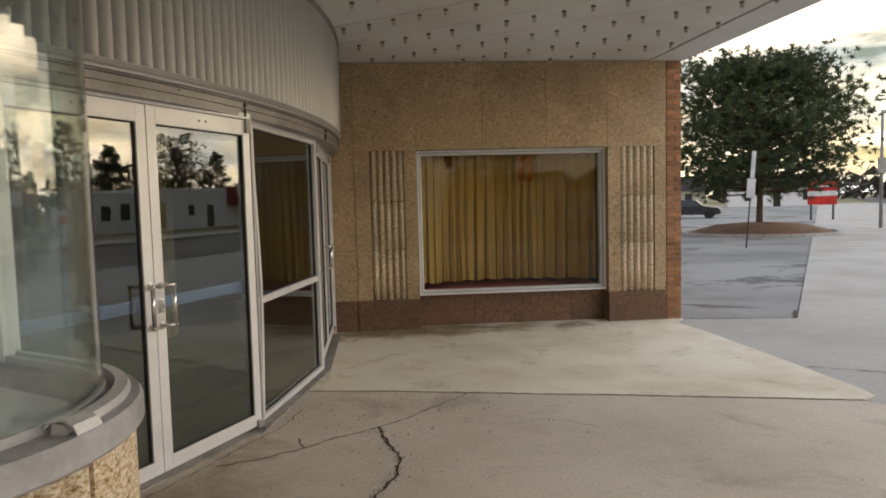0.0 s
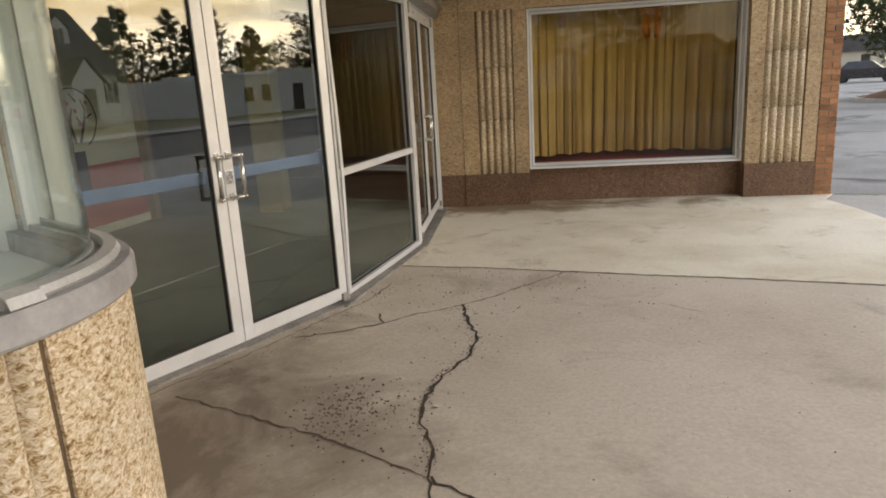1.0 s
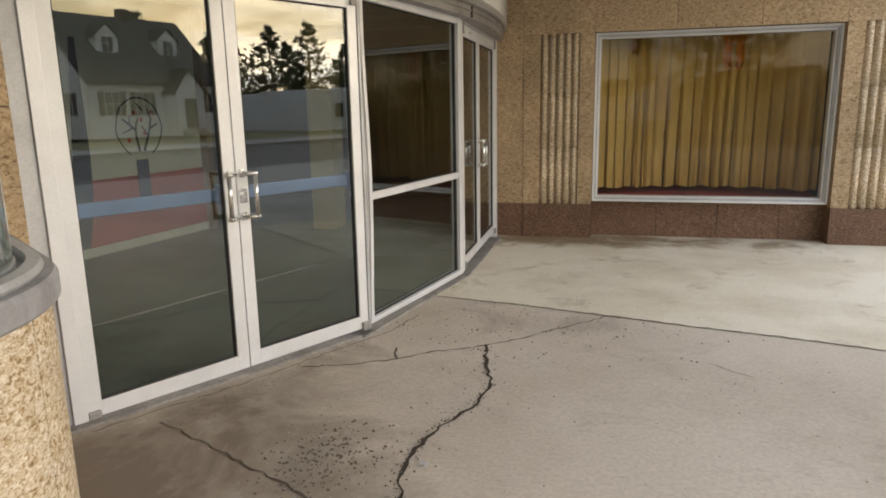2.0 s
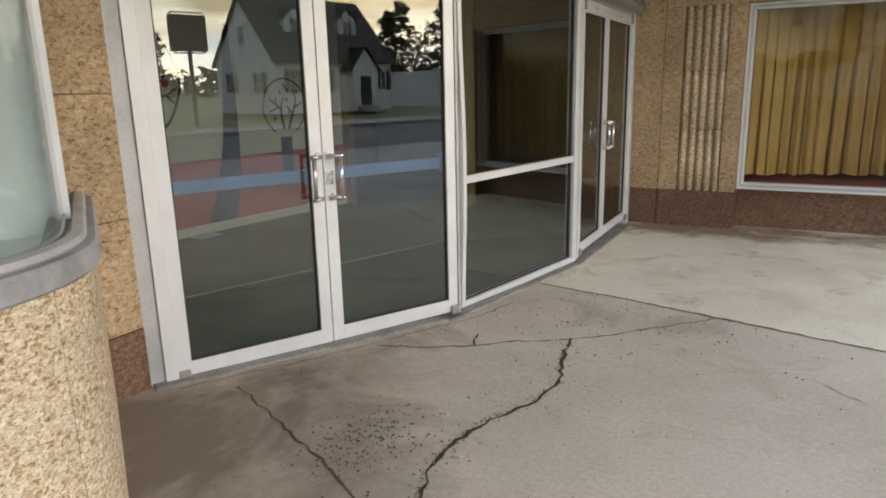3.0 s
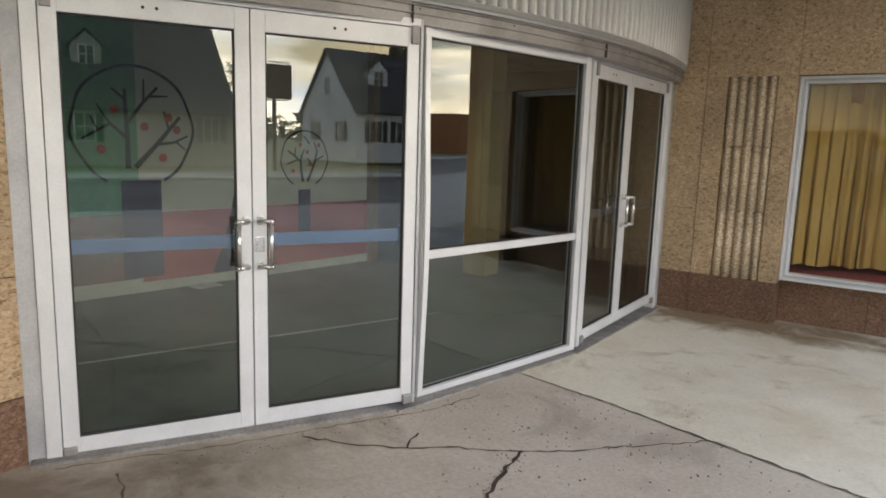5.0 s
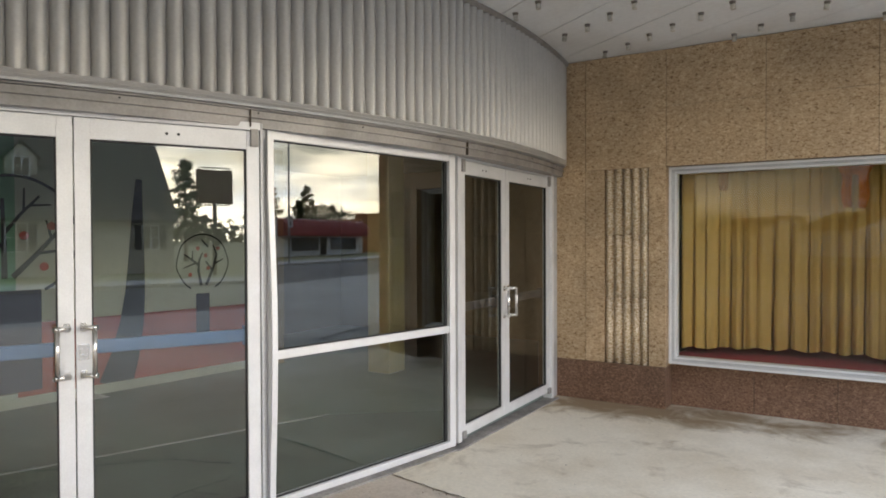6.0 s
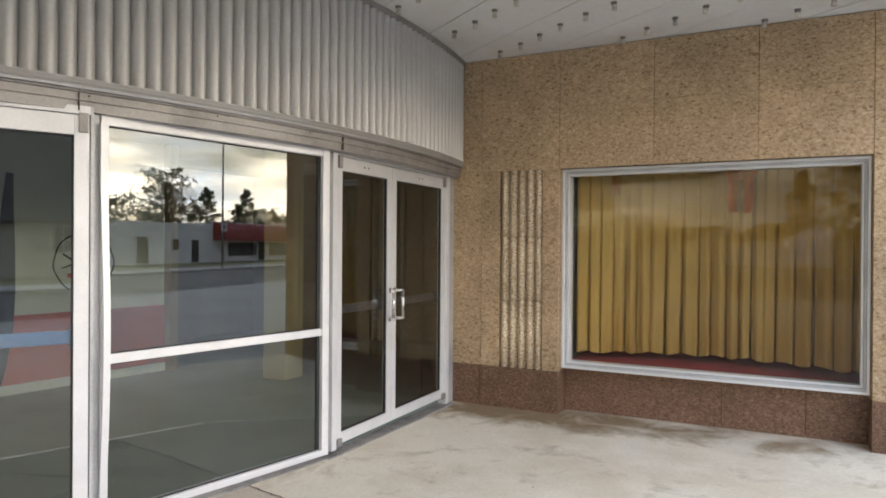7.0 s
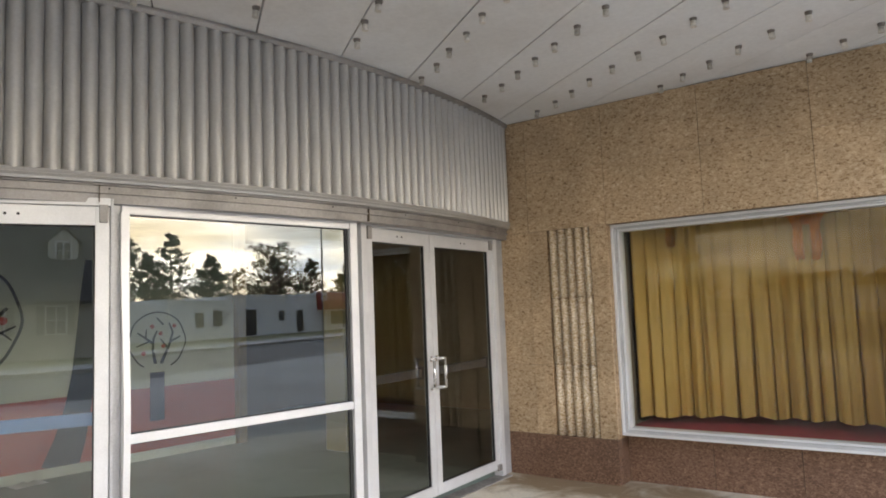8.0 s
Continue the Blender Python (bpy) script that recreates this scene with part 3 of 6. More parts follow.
# red-brown base course
panel(1.10, 1.447, -0.2, BASE_Z, WALL_Y + 0.004, BROWN, 0.044, "base_panel")
panel(1.447, 2.252, -0.2, BASE_Z, WALL_Y - 0.012, BROWN, 0.06, "base_panel")
panel(4.79, 5.592, -0.2, BASE_Z, WALL_Y - 0.012, BROWN, 0.06, "base_panel")
for x0, x1 in ((2.252, 3.0), (3.0, 3.68), (3.68, 4.34), (4.34, 4.79)):
    panel(x0, x1, -0.2, 0.372, 9.85, BROWN, 0.05, "base_panel")
# returns of the pilasters beside the window
for x in (2.252, 4.788):
    sgn = -1 if x < 3 else 1
    for z0, z1, m in ((-0.2, BASE_Z, BROWN), (BASE_Z, 1.63, TAN), (1.63, LINTEL, TAN)):
        part("return_panel", B(min(x, x + sgn * 0.004), max(x, x + sgn * 0.004), WALL_Y + 0.05, 9.849, z0 + 0.002, z1 - 0.002), m, wall_end)

# display window
window_1 = thing("window_1", "wide display window in a ribbed aluminium frame", "window", kind="structure")
WX0, WX1, WZ0, WZ1 = 2.256, 4.784, 0.374, LINTEL - 0.002


def frame_ring(name, inset, y0, y1, width, mat, parent):
    for nm, a in (("window_frame", (WX0 + inset, WX1 - inset, y0, y1, WZ1 - inset - width, WZ1 - inset)), ("window_sill", (WX0 + inset, WX1 - inset, y0, y1, WZ0 + inset, WZ0 + inset + width)),
                  ("window_frame", (WX0 + inset, WX0 + inset + width, y0, y1, WZ0 + inset + width, WZ1 - inset - width)), ("window_frame", (WX1 - inset - width, WX1 - inset, y0, y1, WZ0 + inset + width, WZ1 - inset - width))):
        part(nm, B(*a, bevel=0.003), mat, parent)


frame_ring("f", 0.0, 9.70, 9.90, 0.022, ALU, window_1)
frame_ring("f", 0.022, 9.73, 9.89, 0.020, ALU_OLD, window_1)
frame_ring("f", 0.042, 9.76, 9.88, 0.018, ALU, window_1)
p = part("pane", B(WX0 + 0.05, WX1 - 0.05, 9.83, 9.836, WZ0 + 0.05, WZ1 - 0.05), SHOW_PANE, window_1, "large clear glass pane")
p.visible_shadow = False

# display box behind the glass
bm, done = solid("wall_display", DARK, "dark painted sides and lid of the display box", "wall")
box(bm, 2.05, 2.25, 10.1, 11.3, 0.2, 2.6)
box(bm, 4.80, 5.0, 10.1, 11.3, 0.2, 2.6)
box(bm, 2.05, 5.0, 11.3, 11.4, 0.2, 2.6)
box(bm, 2.05, 5.0, 10.1, 11.4, 2.45, 2.6)
done()
bm, done = solid("floor_display", CARPET, "deep red carpet on the display floor", "carpet")
box(bm, 2.25, 4.80, 9.90, 11.3, 0.25, 0.41)
done()


def curtain():
    """A gold curtain hung in an arc: soft flat folds with narrow deep gaps between them."""
    bm = bmesh.new()
    rng = random.Random(4)
    n, rows = 760, 10
    edges = [0.0]
    while edges[-1] < 1.0:
        edges.append(edges[-1] + rng.uniform(0.040, 0.066))
    depth = [rng.uniform(0.05, 0.13) for _ in edges]
    lean = [rng.uniform(-0.008, 0.008) for _ in edges]
    grid = []
    for r in range(rows + 1):
        v = r / rows
        row = []
        for i in range(n + 1):
            a = i / n
            k = max(q for q in range(len(edges)) if edges[q] + lean[q] * (1 - v) * (0 < q) <= a)
            k = min(k, len(edges) - 2)
            w = edges[k + 1] - edges[k]
            f = min(1.0, max(0.0, (a - edges[k] - lean[k] * (1 - v)) / w))
            gap = 0.19 - 0.07 * v
            face = min(1.0, f / (1 - gap))
            fold = 0.030 * max(0.0, math.sin(math.pi * face)) ** 0.6 + 0.010 * math.sin(6.0 * face + k)
            if f > 1 - gap:
                fold = -depth[k] * max(0.05, 1.15 - 1.55 * v) * max(0.0, math.sin(math.pi * (f - 1 + gap) / gap)) ** 0.8
            x = 2.29 + 2.47 * a
            arc = 10.00 + 0.50 * math.sin(math.pi * (0.05 + 0.90 * a)) ** 0.8
            z = 0.475 + 0.012 * math.sin(a * 52) + v * (2.44 - 0.475)
            row.append(bm.verts.new((x, arc - fold, z)))
        grid.append(row)
    for a, b in zip(grid, grid[1:]):
        for i in range(n):
            bm.faces.new((a[i], a[i + 1], b[i + 1], b[i])).smooth = True
    ob = new("curtain", finish(bm, "curtain", GOLD, True))
    return tagged(ob, "gold pleated curtain hanging in an arc behind the glass", "curtain")


curtain()


def swag(x, y, top, w, h, mat, label):
    """A hanging end of drapery, gathered at the top and ragged below."""
    bm = bmesh.new()
    rng = random.Random(int(x * 100))
    rows = []
    for r in range(9):
        v = r / 8
        half = w * (0.5 - 0.28 * v + 0.06 * math.sin(v * 9))
        rows.append([bm.verts.new((x + half * (j / 8 * 2 - 1), y - 0.03 * math.sin(j * 2.4) - 0.02, top - h * v - (0.05 * rng.random() if r == 8 else 0))) for j in range(17 // 2 + 1)])
    for r, (a, b) in enumerate(zip(rows, rows[1:])):
        for j in range(8):
            if not (w > 0.2 and r >= 4 and j in (3, 4)):
                bm.faces.new((a[j], a[j + 1], b[j + 1], b[j])).smooth = True
    bmesh.ops.solidify(bm, geom=bm.faces[:], thickness=0.012)
    ob = new("curtain_swag", finish(bm, "curtain_swag", mat, True))
    return tagged(ob, label, "drapery")


swag(3.80, 10.22, 2.44, 0.36, 0.54, ORANGE, "orange swag hanging from the top of the gold curtain")
swag(2.70, 10.06, 2.44, 0.15, 0.36, material("dark_swag", (0.50, 0.20, 0.025), 0.8, grain=90, grain_amt=0.2, bump=0.1), "short brown-orange swag hanging before the gold curtain")

# ---------------------------------------------------------------- brick pier and side wall
wall_brick = thing("wall_brick", "orange-brown brick corner pier at the side of the theatre", "wall", kind="structure")
part("wall_core", B(5.60, 5.80, WALL_Y + 0.012, 30.0, -0.4, 4.6), MORTAR, wall_brick, "pale mortar joints")

# ---------------------------------------------------------------- soffit and marquee
SO = [(5.82, 10.0), (5.99, 7.0), (6.25, 3.0)]
centre_s = 2.3


def mirror_s(p):
    v = Vector((p[0], p[1], 0))
    q = st(2 * centre_s - v.dot(N), v.dot(A))
    return (q.x, q.y)


outline = SO + [mirror_s(p) for p in SO[::-1]]
back = [mirror_s((0.9, 10.0)), (-6.0, 3.0), (0.6, 10.0)]
bm, done = solid("ceiling_soffit", SOFFIT_WHITE, "white painted marquee soffit in long panels with open seams", "soffit")
# long boards along A, each with a narrow gap to the next


def clip(poly, keep):
    """Cuts a plan polygon to the side where keep(p) >= 0 (a linear function)."""
    out = []
    for p, q in zip(poly, poly[1:] + poly[:1]):
        a, b = keep(p), keep(q)
        if a >= 0:
            out.append(p)
        if a * b < 0:
            k = a / (a - b)
            out.append((p[0] + (q[0] - p[0]) * k, p[1] + (q[1] - p[1]) * k))
    return out


inner = [(5.35, 10.0), (5.50, 7.0), (5.74, 3.2)]
inner_poly = inner + [mirror_s(p) for p in inner[::-1]] + back
rng = random.Random(7)
seams = [6.07 + 0.615 * k for k in range(-22, 9)]
for s0, s1 in zip(seams, seams[1:]):
    poly = clip(clip(inner_poly, lambda p: p[0] * N.x + p[1] * N.y - s0 - 0.005), lambda p: s1 - 0.005 - p[0] * N.x - p[1] * N.y)
    if len(poly) > 2:
        dz = rng.uniform(0, 0.004)
        prism(bm, poly, SOFFIT + dz, SOFFIT + 0.05)
# border band round the outside
bo, bi = SO + [mirror_s(p) for p in SO[::-1]], inner + [mirror_s(p) for p in inner[::-1]]
for k in range(len(bo) - 1):
    o0, o1, i0, i1 = bo[k], bo[k + 1], bi[k], bi[k + 1]
    e = lambda p, q, f: (p[0] + (q[0] - p[0]) * f, p[1] + (q[1] - p[1]) * f)
    prism(bm, [o0, o1, e(i1, o1, 0.03), e(i0, o0, 0.03)], SOFFIT - 0.012, SOFFIT + 0.05)
done()
bm, done = solid("marquee", DARK, "dark body of the marquee above the soffit", "marquee")
prism(bm, bo + back, SOFFIT + 0.051, SOFFIT + 1.4)
done()

# lamp sockets in rows along A
sock = bmesh.new()
cyl(sock, (0, 0, 0.010), (0, 0, -0.010), 0.026, 0.023, 12)
cyl(sock, (0, 0, -0.010), (0, 0, -0.022), 0.021, 0.020, 12, caps=True)
cyl(sock, (0, 0, -0.022), (0, 0, -0.062), 0.018, 0.020, 12, caps=True)
sock_mesh = finish(sock, "lamp_socket", SOCKET)
sock_mesh.materials.append(SOCKET_DARK)
for pl in sock_mesh.polygons:
    pl.material_index = 1 if pl.center.z > -0.02 else 0


def inside(poly, p):
    hit = False
    for a, b in zip(poly, poly[1:] + poly[:1]):
        if (a[1] > p[1]) != (b[1] > p[1]) and p[0] < (b[0] - a[0]) * (p[1] - a[1]) / (b[1] - a[1]) + a[0]:
            hit = not hit
    return hit


F0, F1, F2 = Vector((0.03, 4.04, 0)), Vector((1.06, 6.55, 0)), Vector((1.16, 9.45, 0))


def circle3(a, b, c):
    d = 2 * (a.x * (b.y - c.y) + b.x * (c.y - a.y) + c.x * (a.y - b.y))
    ux = (a.length_squared * (b.y - c.y) + b.length_squared * (c.y - a.y) + c.length_squared * (a.y - b.y)) / d
    uy = (a.length_squared * (c.x - b.x) + b.length_squared * (a.x - c.x) + c.length_squared * (b.x - a.x)) / d
    ce = Vector((ux, uy, 0))
    return ce, (a - ce).length


FC, FR = circle3(F0, F1, F2)
count = 0
for k in range(-6, 8):
    s = 7.40 + 0.681 * (k - 1)
    for j in range(-12, 16):
        u = -3.225 + 0.302 * j
        q = st(s, u)
        if not inside(inner_poly, (q.x, q.y)) or (q - FC).length < FR + 0.22 or q.y > WALL_Y - 0.05 or q.y < -1:
            continue
        ob = new("lamp_socket", sock_mesh)
        ob.location = (q.x + rng.uniform(-0.012, 0.012), q.y + rng.uniform(-0.012, 0.012), SOFFIT)
        ob.rotation_euler = (rng.uniform(-0.12, 0.12), rng.uniform(-0.12, 0.12), rng.uniform(0, 6))
        tagged(ob, "small empty brown lamp socket on the white soffit", "lamp socket", "sockets under the marquee")
        count += 1

# ---------------------------------------------------------------- corrugated fascia over the doors
def arc_path(r, a0, a1, n):
    out = []
    for k in range(n + 1):
        a = a0 + (a1 - a0) * k / n
        o = Vector((math.cos(a), math.sin(a), 0))
        out.append((FC + o * r, o))
    return out


def arc_angle(p):
    return math.atan2(p.y - FC.y, p.x - FC.x)


RF = FR + 0.085
A_END = math.asin((WALL_Y + 0.0 - FC.y) / RF)
A_DOOR = arc_angle(FRONT[0])
A_BEG = A_DOOR - 0.55
fascia = thing("fascia", "curved grey corrugated metal fascia above the glass doors", "fascia", kind="structure")
bm = bmesh.new()
pitch = 0.089
ribs = int((A_END - A_BEG) * RF / pitch)
lo, hi = [], []
for k in range(ribs * 12 + 1):
    w = (k % 12) / 12
    a = A_END - (A_END - A_BEG) * k / (ribs * 12)
    r = RF - 0.024 + 0.054 * max(0.0, math.sin(math.pi * w)) ** 0.72
    for row, z in ((lo, 2.395), (hi, SOFFIT - 0.03)):
        row.append(bm.verts.new((FC.x + math.cos(a) * r, FC.y + math.sin(a) * r, z)))
for k in range(ribs * 12):
    bm.faces.new((lo[k], lo[k + 1], hi[k + 1], hi[k])).smooth = True
for k in range(0, ribs * 12 + 1, 12):
    bm.edges.get((lo[k], hi[k])).smooth = False
part("corrugated_sheet", bm, CORRUGATED, fascia, "grey corrugated metal sheet", smooth=True)
bm = bmesh.new()
sweep(bm, arc_path(RF, A_BEG, A_END, 60), [(-0.03, SOFFIT - 0.04), (0.03, SOFFIT - 0.04), (0.045, SOFFIT - 0.02), (0.045, SOFFIT - 0.002), (-0.03, SOFFIT - 0.002)])
part("top_trim", bm, TRIM_GREY, fascia, "grey metal trim along the soffit")
bm = bmesh.new()
sweep(bm, arc_path(RF, A_BEG, A_END, 60), [(-0.06, 2.345), (0.018, 2.345), (0.022, 2.358), (0.012, 2.362), (0.026, 2.376), (0.016, 2.380), (0.030, 2.398), (0.018, 2.405), (-0.06, 2.405)])
part("bottom_trim", bm, CORRUGATED, fascia, "ribbed metal trim under the corrugated sheet")
bm = bmesh.new()
sweep(bm, arc_path(RF, A_BEG, A_END, 60), [(-0.30, 2.235), (-0.022, 2.235), (-0.018, 2.285), (-0.004, 2.289), (-0.004, 2.297), (-0.016, 2.299), (-0.014, 2.330), (0.010, 2.333), (0.010, 2.338), (-0.012, 2.341), (-0.012, 2.345), (-0.30, 2.345)])
part("header_band", bm, TRIM_GREY, fascia, "weathered grey metal header over the doors")
# screw heads and a butt joint in the header
for k in range(14):
    a = A_BEG + (A_END - A_BEG) * (k + 0.6) / 14
    d = Vector((math.cos(a), math.sin(a), 0))
    bm = bmesh.new()
    p = FC + d * (RF - 0.017)
    cyl(bm, Vector((p.x, p.y, 2.318)), Vector((p.x, p.y, 2.318)) + d * 0.006, 0.006, 0.005, 8)
    part("screw", bm, RUBBER, fascia)
for f in (FRONT[1], FRONT[2]):
    a = arc_angle(f)
    d = Vector((math.cos(a), math.sin(a), 0))
    c = Vector((-d.y, d.x, 0))
    bm = bmesh.new()
    p = FC + d * (RF - 0.02)
    prism(bm, [(q.x, q.y) for q in (p - c * 0.0015, p + d * 0.022 - c * 0.0015, p + d * 0.022 + c * 0.0015, p + c * 0.0015)], 2.236, 2.345)
    part("joint", bm, DARK, fascia, "dark butt joint in the header")
bm = bmesh.new()
sweep(bm, arc_path(RF - 0.04, A_BEG, A_END, 40), [(-0.2, 2.40), (0.0, 2.40), (0.0, 4.5), (-0.2, 4.5)])
part("wall_core", bm, DARK, fascia, "dark wall behind the corrugated sheet")


# ---------------------------------------------------------------- glass front
def seg_pose(k):
    a, b = FRONT[k], FRONT[k + 1]
    d = (b - a).normalized()
    return Matrix(((d.x, -d.y, 0, a.x), (d.y, d.x, 0, a.y), (0, 0, 1, 0), (0, 0, 0, 1)))


HEAD = 2.225
DZ = 0.028


def handle_mesh(bm, x, side):
    """A square D-pull standing off the stile. side: the way it leans along the door."""
    y = -0.0225
    x2 = x + side * 0.045
    for z in (0.915, 1.155):
        box(bm, x - 0.015, x + 0.015, y - 0.006, y, z - 0.022, z + 0.022, bevel=0.002)
        cyl(bm, (x, y - 0.004, z), (x, y - 0.034, z), 0.014, 0.013, 12)
        cyl(bm, (x - side * 0.012, y - 0.034, z), (x2 + side * 0.014, y - 0.070, z), 0.0135, 0.0135, 12)
    cyl(bm, (x2, y - 0.066, 0.912), (x2, y - 0.066, 1.158), 0.012, 0.012, 14)


def door(name, m, x0, x1, hinge, lock, label, bar=None):
    """A narrow-stile aluminium glass door between x0 and x1. hinge: 0 at x0, 1 at x1."""
    d = thing(name, label, "door", m, kind="structure")
    sw, tr, br, t = 0.072, 0.105, 0.085, 0.0225
    z0, z1 = DZ, HEAD - 0.012
    part("stile", B(x0, x0 + sw, -t, t, z0, z1, bevel=0.003), ALU, d)
    part("stile", B(x1 - sw, x1, -t, t, z0, z1, bevel=0.003), ALU, d)
    part("top_rail", B(x0 + sw, x1 - sw, -t, t, z1 - tr, z1, bevel=0.002), ALU, d)
    part("bottom_rail", B(x0 + sw, x1 - sw, -t, t, z0, z0 + br, bevel=0.002), ALU, d)
    g = bmesh.new()
    gx0, gx1, gz0, gz1 = x0 + sw, x1 - sw, z0 + br, z1 - tr
    for a in ((gx0, gx0 + 0.008, gz0, gz1), (gx1 - 0.008, gx1, gz0, gz1), (gx0 + 0.008, gx1 - 0.008, gz0, gz0 + 0.008), (gx0 + 0.008, gx1 - 0.008, gz1 - 0.008, gz1)):
        box(g, a[0], a[1], -0.012, 0.012, a[2], a[3])
    part("gasket", g, RUBBER, d, "black rubber glazing gasket")
    pn = part("pane", B(gx0 + 0.006, gx1 - 0.006, -0.003, 0.003, gz0 + 0.006, gz1 - 0.006), PANE, d, "dusty clear glass pane")
    pn.visible_shadow = False
    hx = x1 - 0.034 if hinge == 0 else x0 + 0.034
    hb = bmesh.new()
    handle_mesh(hb, hx, -1 if hinge == 0 else 1)
    part("handle", hb, STEEL, d, "square satin steel pull handle")
    bb = bmesh.new()
    box(bb, gx0 - 0.02, gx1 + 0.02, 0.045, 0.078, 1.005, 1.075, bevel=0.006)
    for x in (gx0 - 0.02, gx1 + 0.02):
        box(bb, x - 0.025, x + 0.025, 0.022, 0.085, 0.985, 1.095, bevel=0.004)
    part("push_bar", bb, bar or BAR_BLUE, d, "dark push bar on the inside" if bar else "blue-grey push bar on the inside")
    px = x0 + 0.03 if hinge == 0 else x1 - 0.03
    pv = bmesh.new()
    box(pv, px - 0.03, px + 0.03, -0.045, -0.018, z0 - 0.012, z0 + 0.045, bevel=0.005)
    box(pv, px - 0.022, px + 0.022, -0.042, -0.018, z1 - 0.09, z1 + 0.01, bevel=0.004)
    part("pivot", pv, TRIM_GREY, d, "worn grey pivot hinges")
    hs = bmesh.new()
    for dx in (-0.03, 0.03):
        cyl(hs, ((x0 + x1) / 2 + dx, -t - 0.002, z1 - 0.05), ((x0 + x1) / 2 + dx, -t + 0.004, z1 - 0.05), 0.008, n=10)
    part("rail_screws", hs, RUBBER, d, "dark screw holes in the top rail")
    if lock:
        lk = bmesh.new()
        box(lk, hx - 0.026, hx + 0.026, -t - 0.006, -t + 0.001, 0.99, 1.07, bevel=0.003)
        cyl(lk, (hx, -t - 0.004, 1.03), (hx, -t - 0.018, 1.03), 0.016, n=14)
        part("lock", lk, STEEL, d, "square steel lock plate with a round cylinder")
    return d


M1, M3 = seg_pose(0), seg_pose(2)
W2 = Vector((0.334, 1.755, 0)).normalized()
M2 = Matrix(((W2.x, -W2.y, 0, 0.832), (W2.y, W2.x, 0, 5.69), (0, 0, 1, 0), (0, 0, 0, 1)))
door("door_1", M1, 0.035, 0.944, 0, False, "tall aluminium-framed glass door, closed, hinged beside the stone pier")
door("door_2", M1, 0.950, 1.885, 1, True, "tall aluminium-framed glass door, closed, with a steel lock plate")
door("door_3", M3, 0.075, 0.895, 0, False, "aluminium-framed glass door, closed, beside the fixed window", BAR_DARK)
door("door_4", M3, 0.901, 1.94, 1, False, "aluminium-framed glass door, closed, nearest the stone end wall", BAR_DARK)

jambs = thing("door_frame", "aluminium jambs, posts and head between the glass doors", "door frame", kind="structure")


def jamb(m, x0, x1, y0, y1, z0, z1, mat=ALU, name="jamb"):
    bm = B(x0, x1, y0, y1, z0, z1, bevel=0.003)
    bmesh.ops.transform(bm, matrix=m, verts=bm.verts[:])
    return part(name, bm, mat, jambs)


jamb(M1, -0.035, 0.031, -0.045, 0.05, 0.0, 2.30)
jamb(M1, -0.115, -0.037, -0.030, 0.05, 0.0, 2.30, ALU_OLD)
jamb(M1, 1.889, 1.905, -0.030, 0.05, 0.0, 2.26, ALU_OLD, name="post")
jamb(M2, 0.048, 0.110, -0.016, 0.05, 0.0, 2.26, ALU_OLD, name="post")
jamb(M1, 0.031, 1.889, -0.030, 0.05, HEAD - 0.008, 2.262, name="head")
jamb(M3, 0.012, 0.071, -0.034, 0.05, 0.0, 2.26, name="post")
jamb(M3, 0.071, 1.945, -0.030, 0.05, HEAD - 0.008, 2.262, name="head")
jamb(M3, 1.945, 2.005, -0.045, 0.05, -0.05, 2.28)
jamb(M3, 2.007, 2.19, -0.020, 0.05, -0.05, 2.28, ALU_OLD)
# a bent weather strip hanging loose at the post
bm = bmesh.new()
prev = None
for k in range(25):
    v = k / 24
    bow = math.sin(math.pi * min(1.0, v * 1.12)) ** 1.5
    c = M2 @ Vector((0.118 + 0.012 * bow, -0.046 - 0.016 * bow, 0.03 + v * 2.16))
    d = (M2.to_3x3() @ Vector((1, 0, 0))) * 0.019
    o = (M2.to_3x3() @ Vector((0, 1, 0))) * 0.006
    row = [bm.verts.new(c - d - o), bm.verts.new(c + d - o), bm.verts.new(c + d + o), bm.verts.new(c - d + o)]
    if prev:
        for j in range(4):
            bm.faces.new((prev[j], prev[(j + 1) % 4], row[(j + 1) % 4], row[j]))
    prev = row
part("weather_strip", bm, ALU, jambs, "bent aluminium weather strip coming off the post")

window_2 = thing("window_2", "fixed glass panel with a mid rail between the doors", "window", M2, kind="structure")
for nm, a in (("window_frame", (0.112, 0.155, -0.03, 0.05, 0.0, 2.26)), ("window_frame", (1.709, 1.774, -0.03, 0.05, 0.0, 2.26)), ("window_frame", (0.155, 1.709, -0.025, 0.045, 2.185, 2.26)),
              ("window_sill", (0.155, 1.709, -0.03, 0.045, 0.0, 0.045)), ("mid_rail", (0.155, 1.709, -0.022, 0.03, 0.878, 0.93))):
    part(nm, B(*a, bevel=0.003), ALU, window_2)
for z0, z1 in ((0.045, 0.878), (0.93, 2.185)):
    g = bmesh.new()
    for a in ((0.155, 0.163, z0, z1), (1.684, 1.709, z0, z1), (0.163, 1.684, z0, z0 + 0.006), (0.163, 1.684, z1 - 0.006, z1)):
        box(g, a[0], a[1], 0.0, 0.02, a[2], a[3])
    part("gasket", g, RUBBER, window_2, "black rubber glazing gasket")
    pn = part("pane", B(0.158, 1.70, 0.008, 0.014, z0 + 0.003, z1 - 0.003), PANE, window_2, "dusty clear glass pane")
    pn.visible_shadow = False

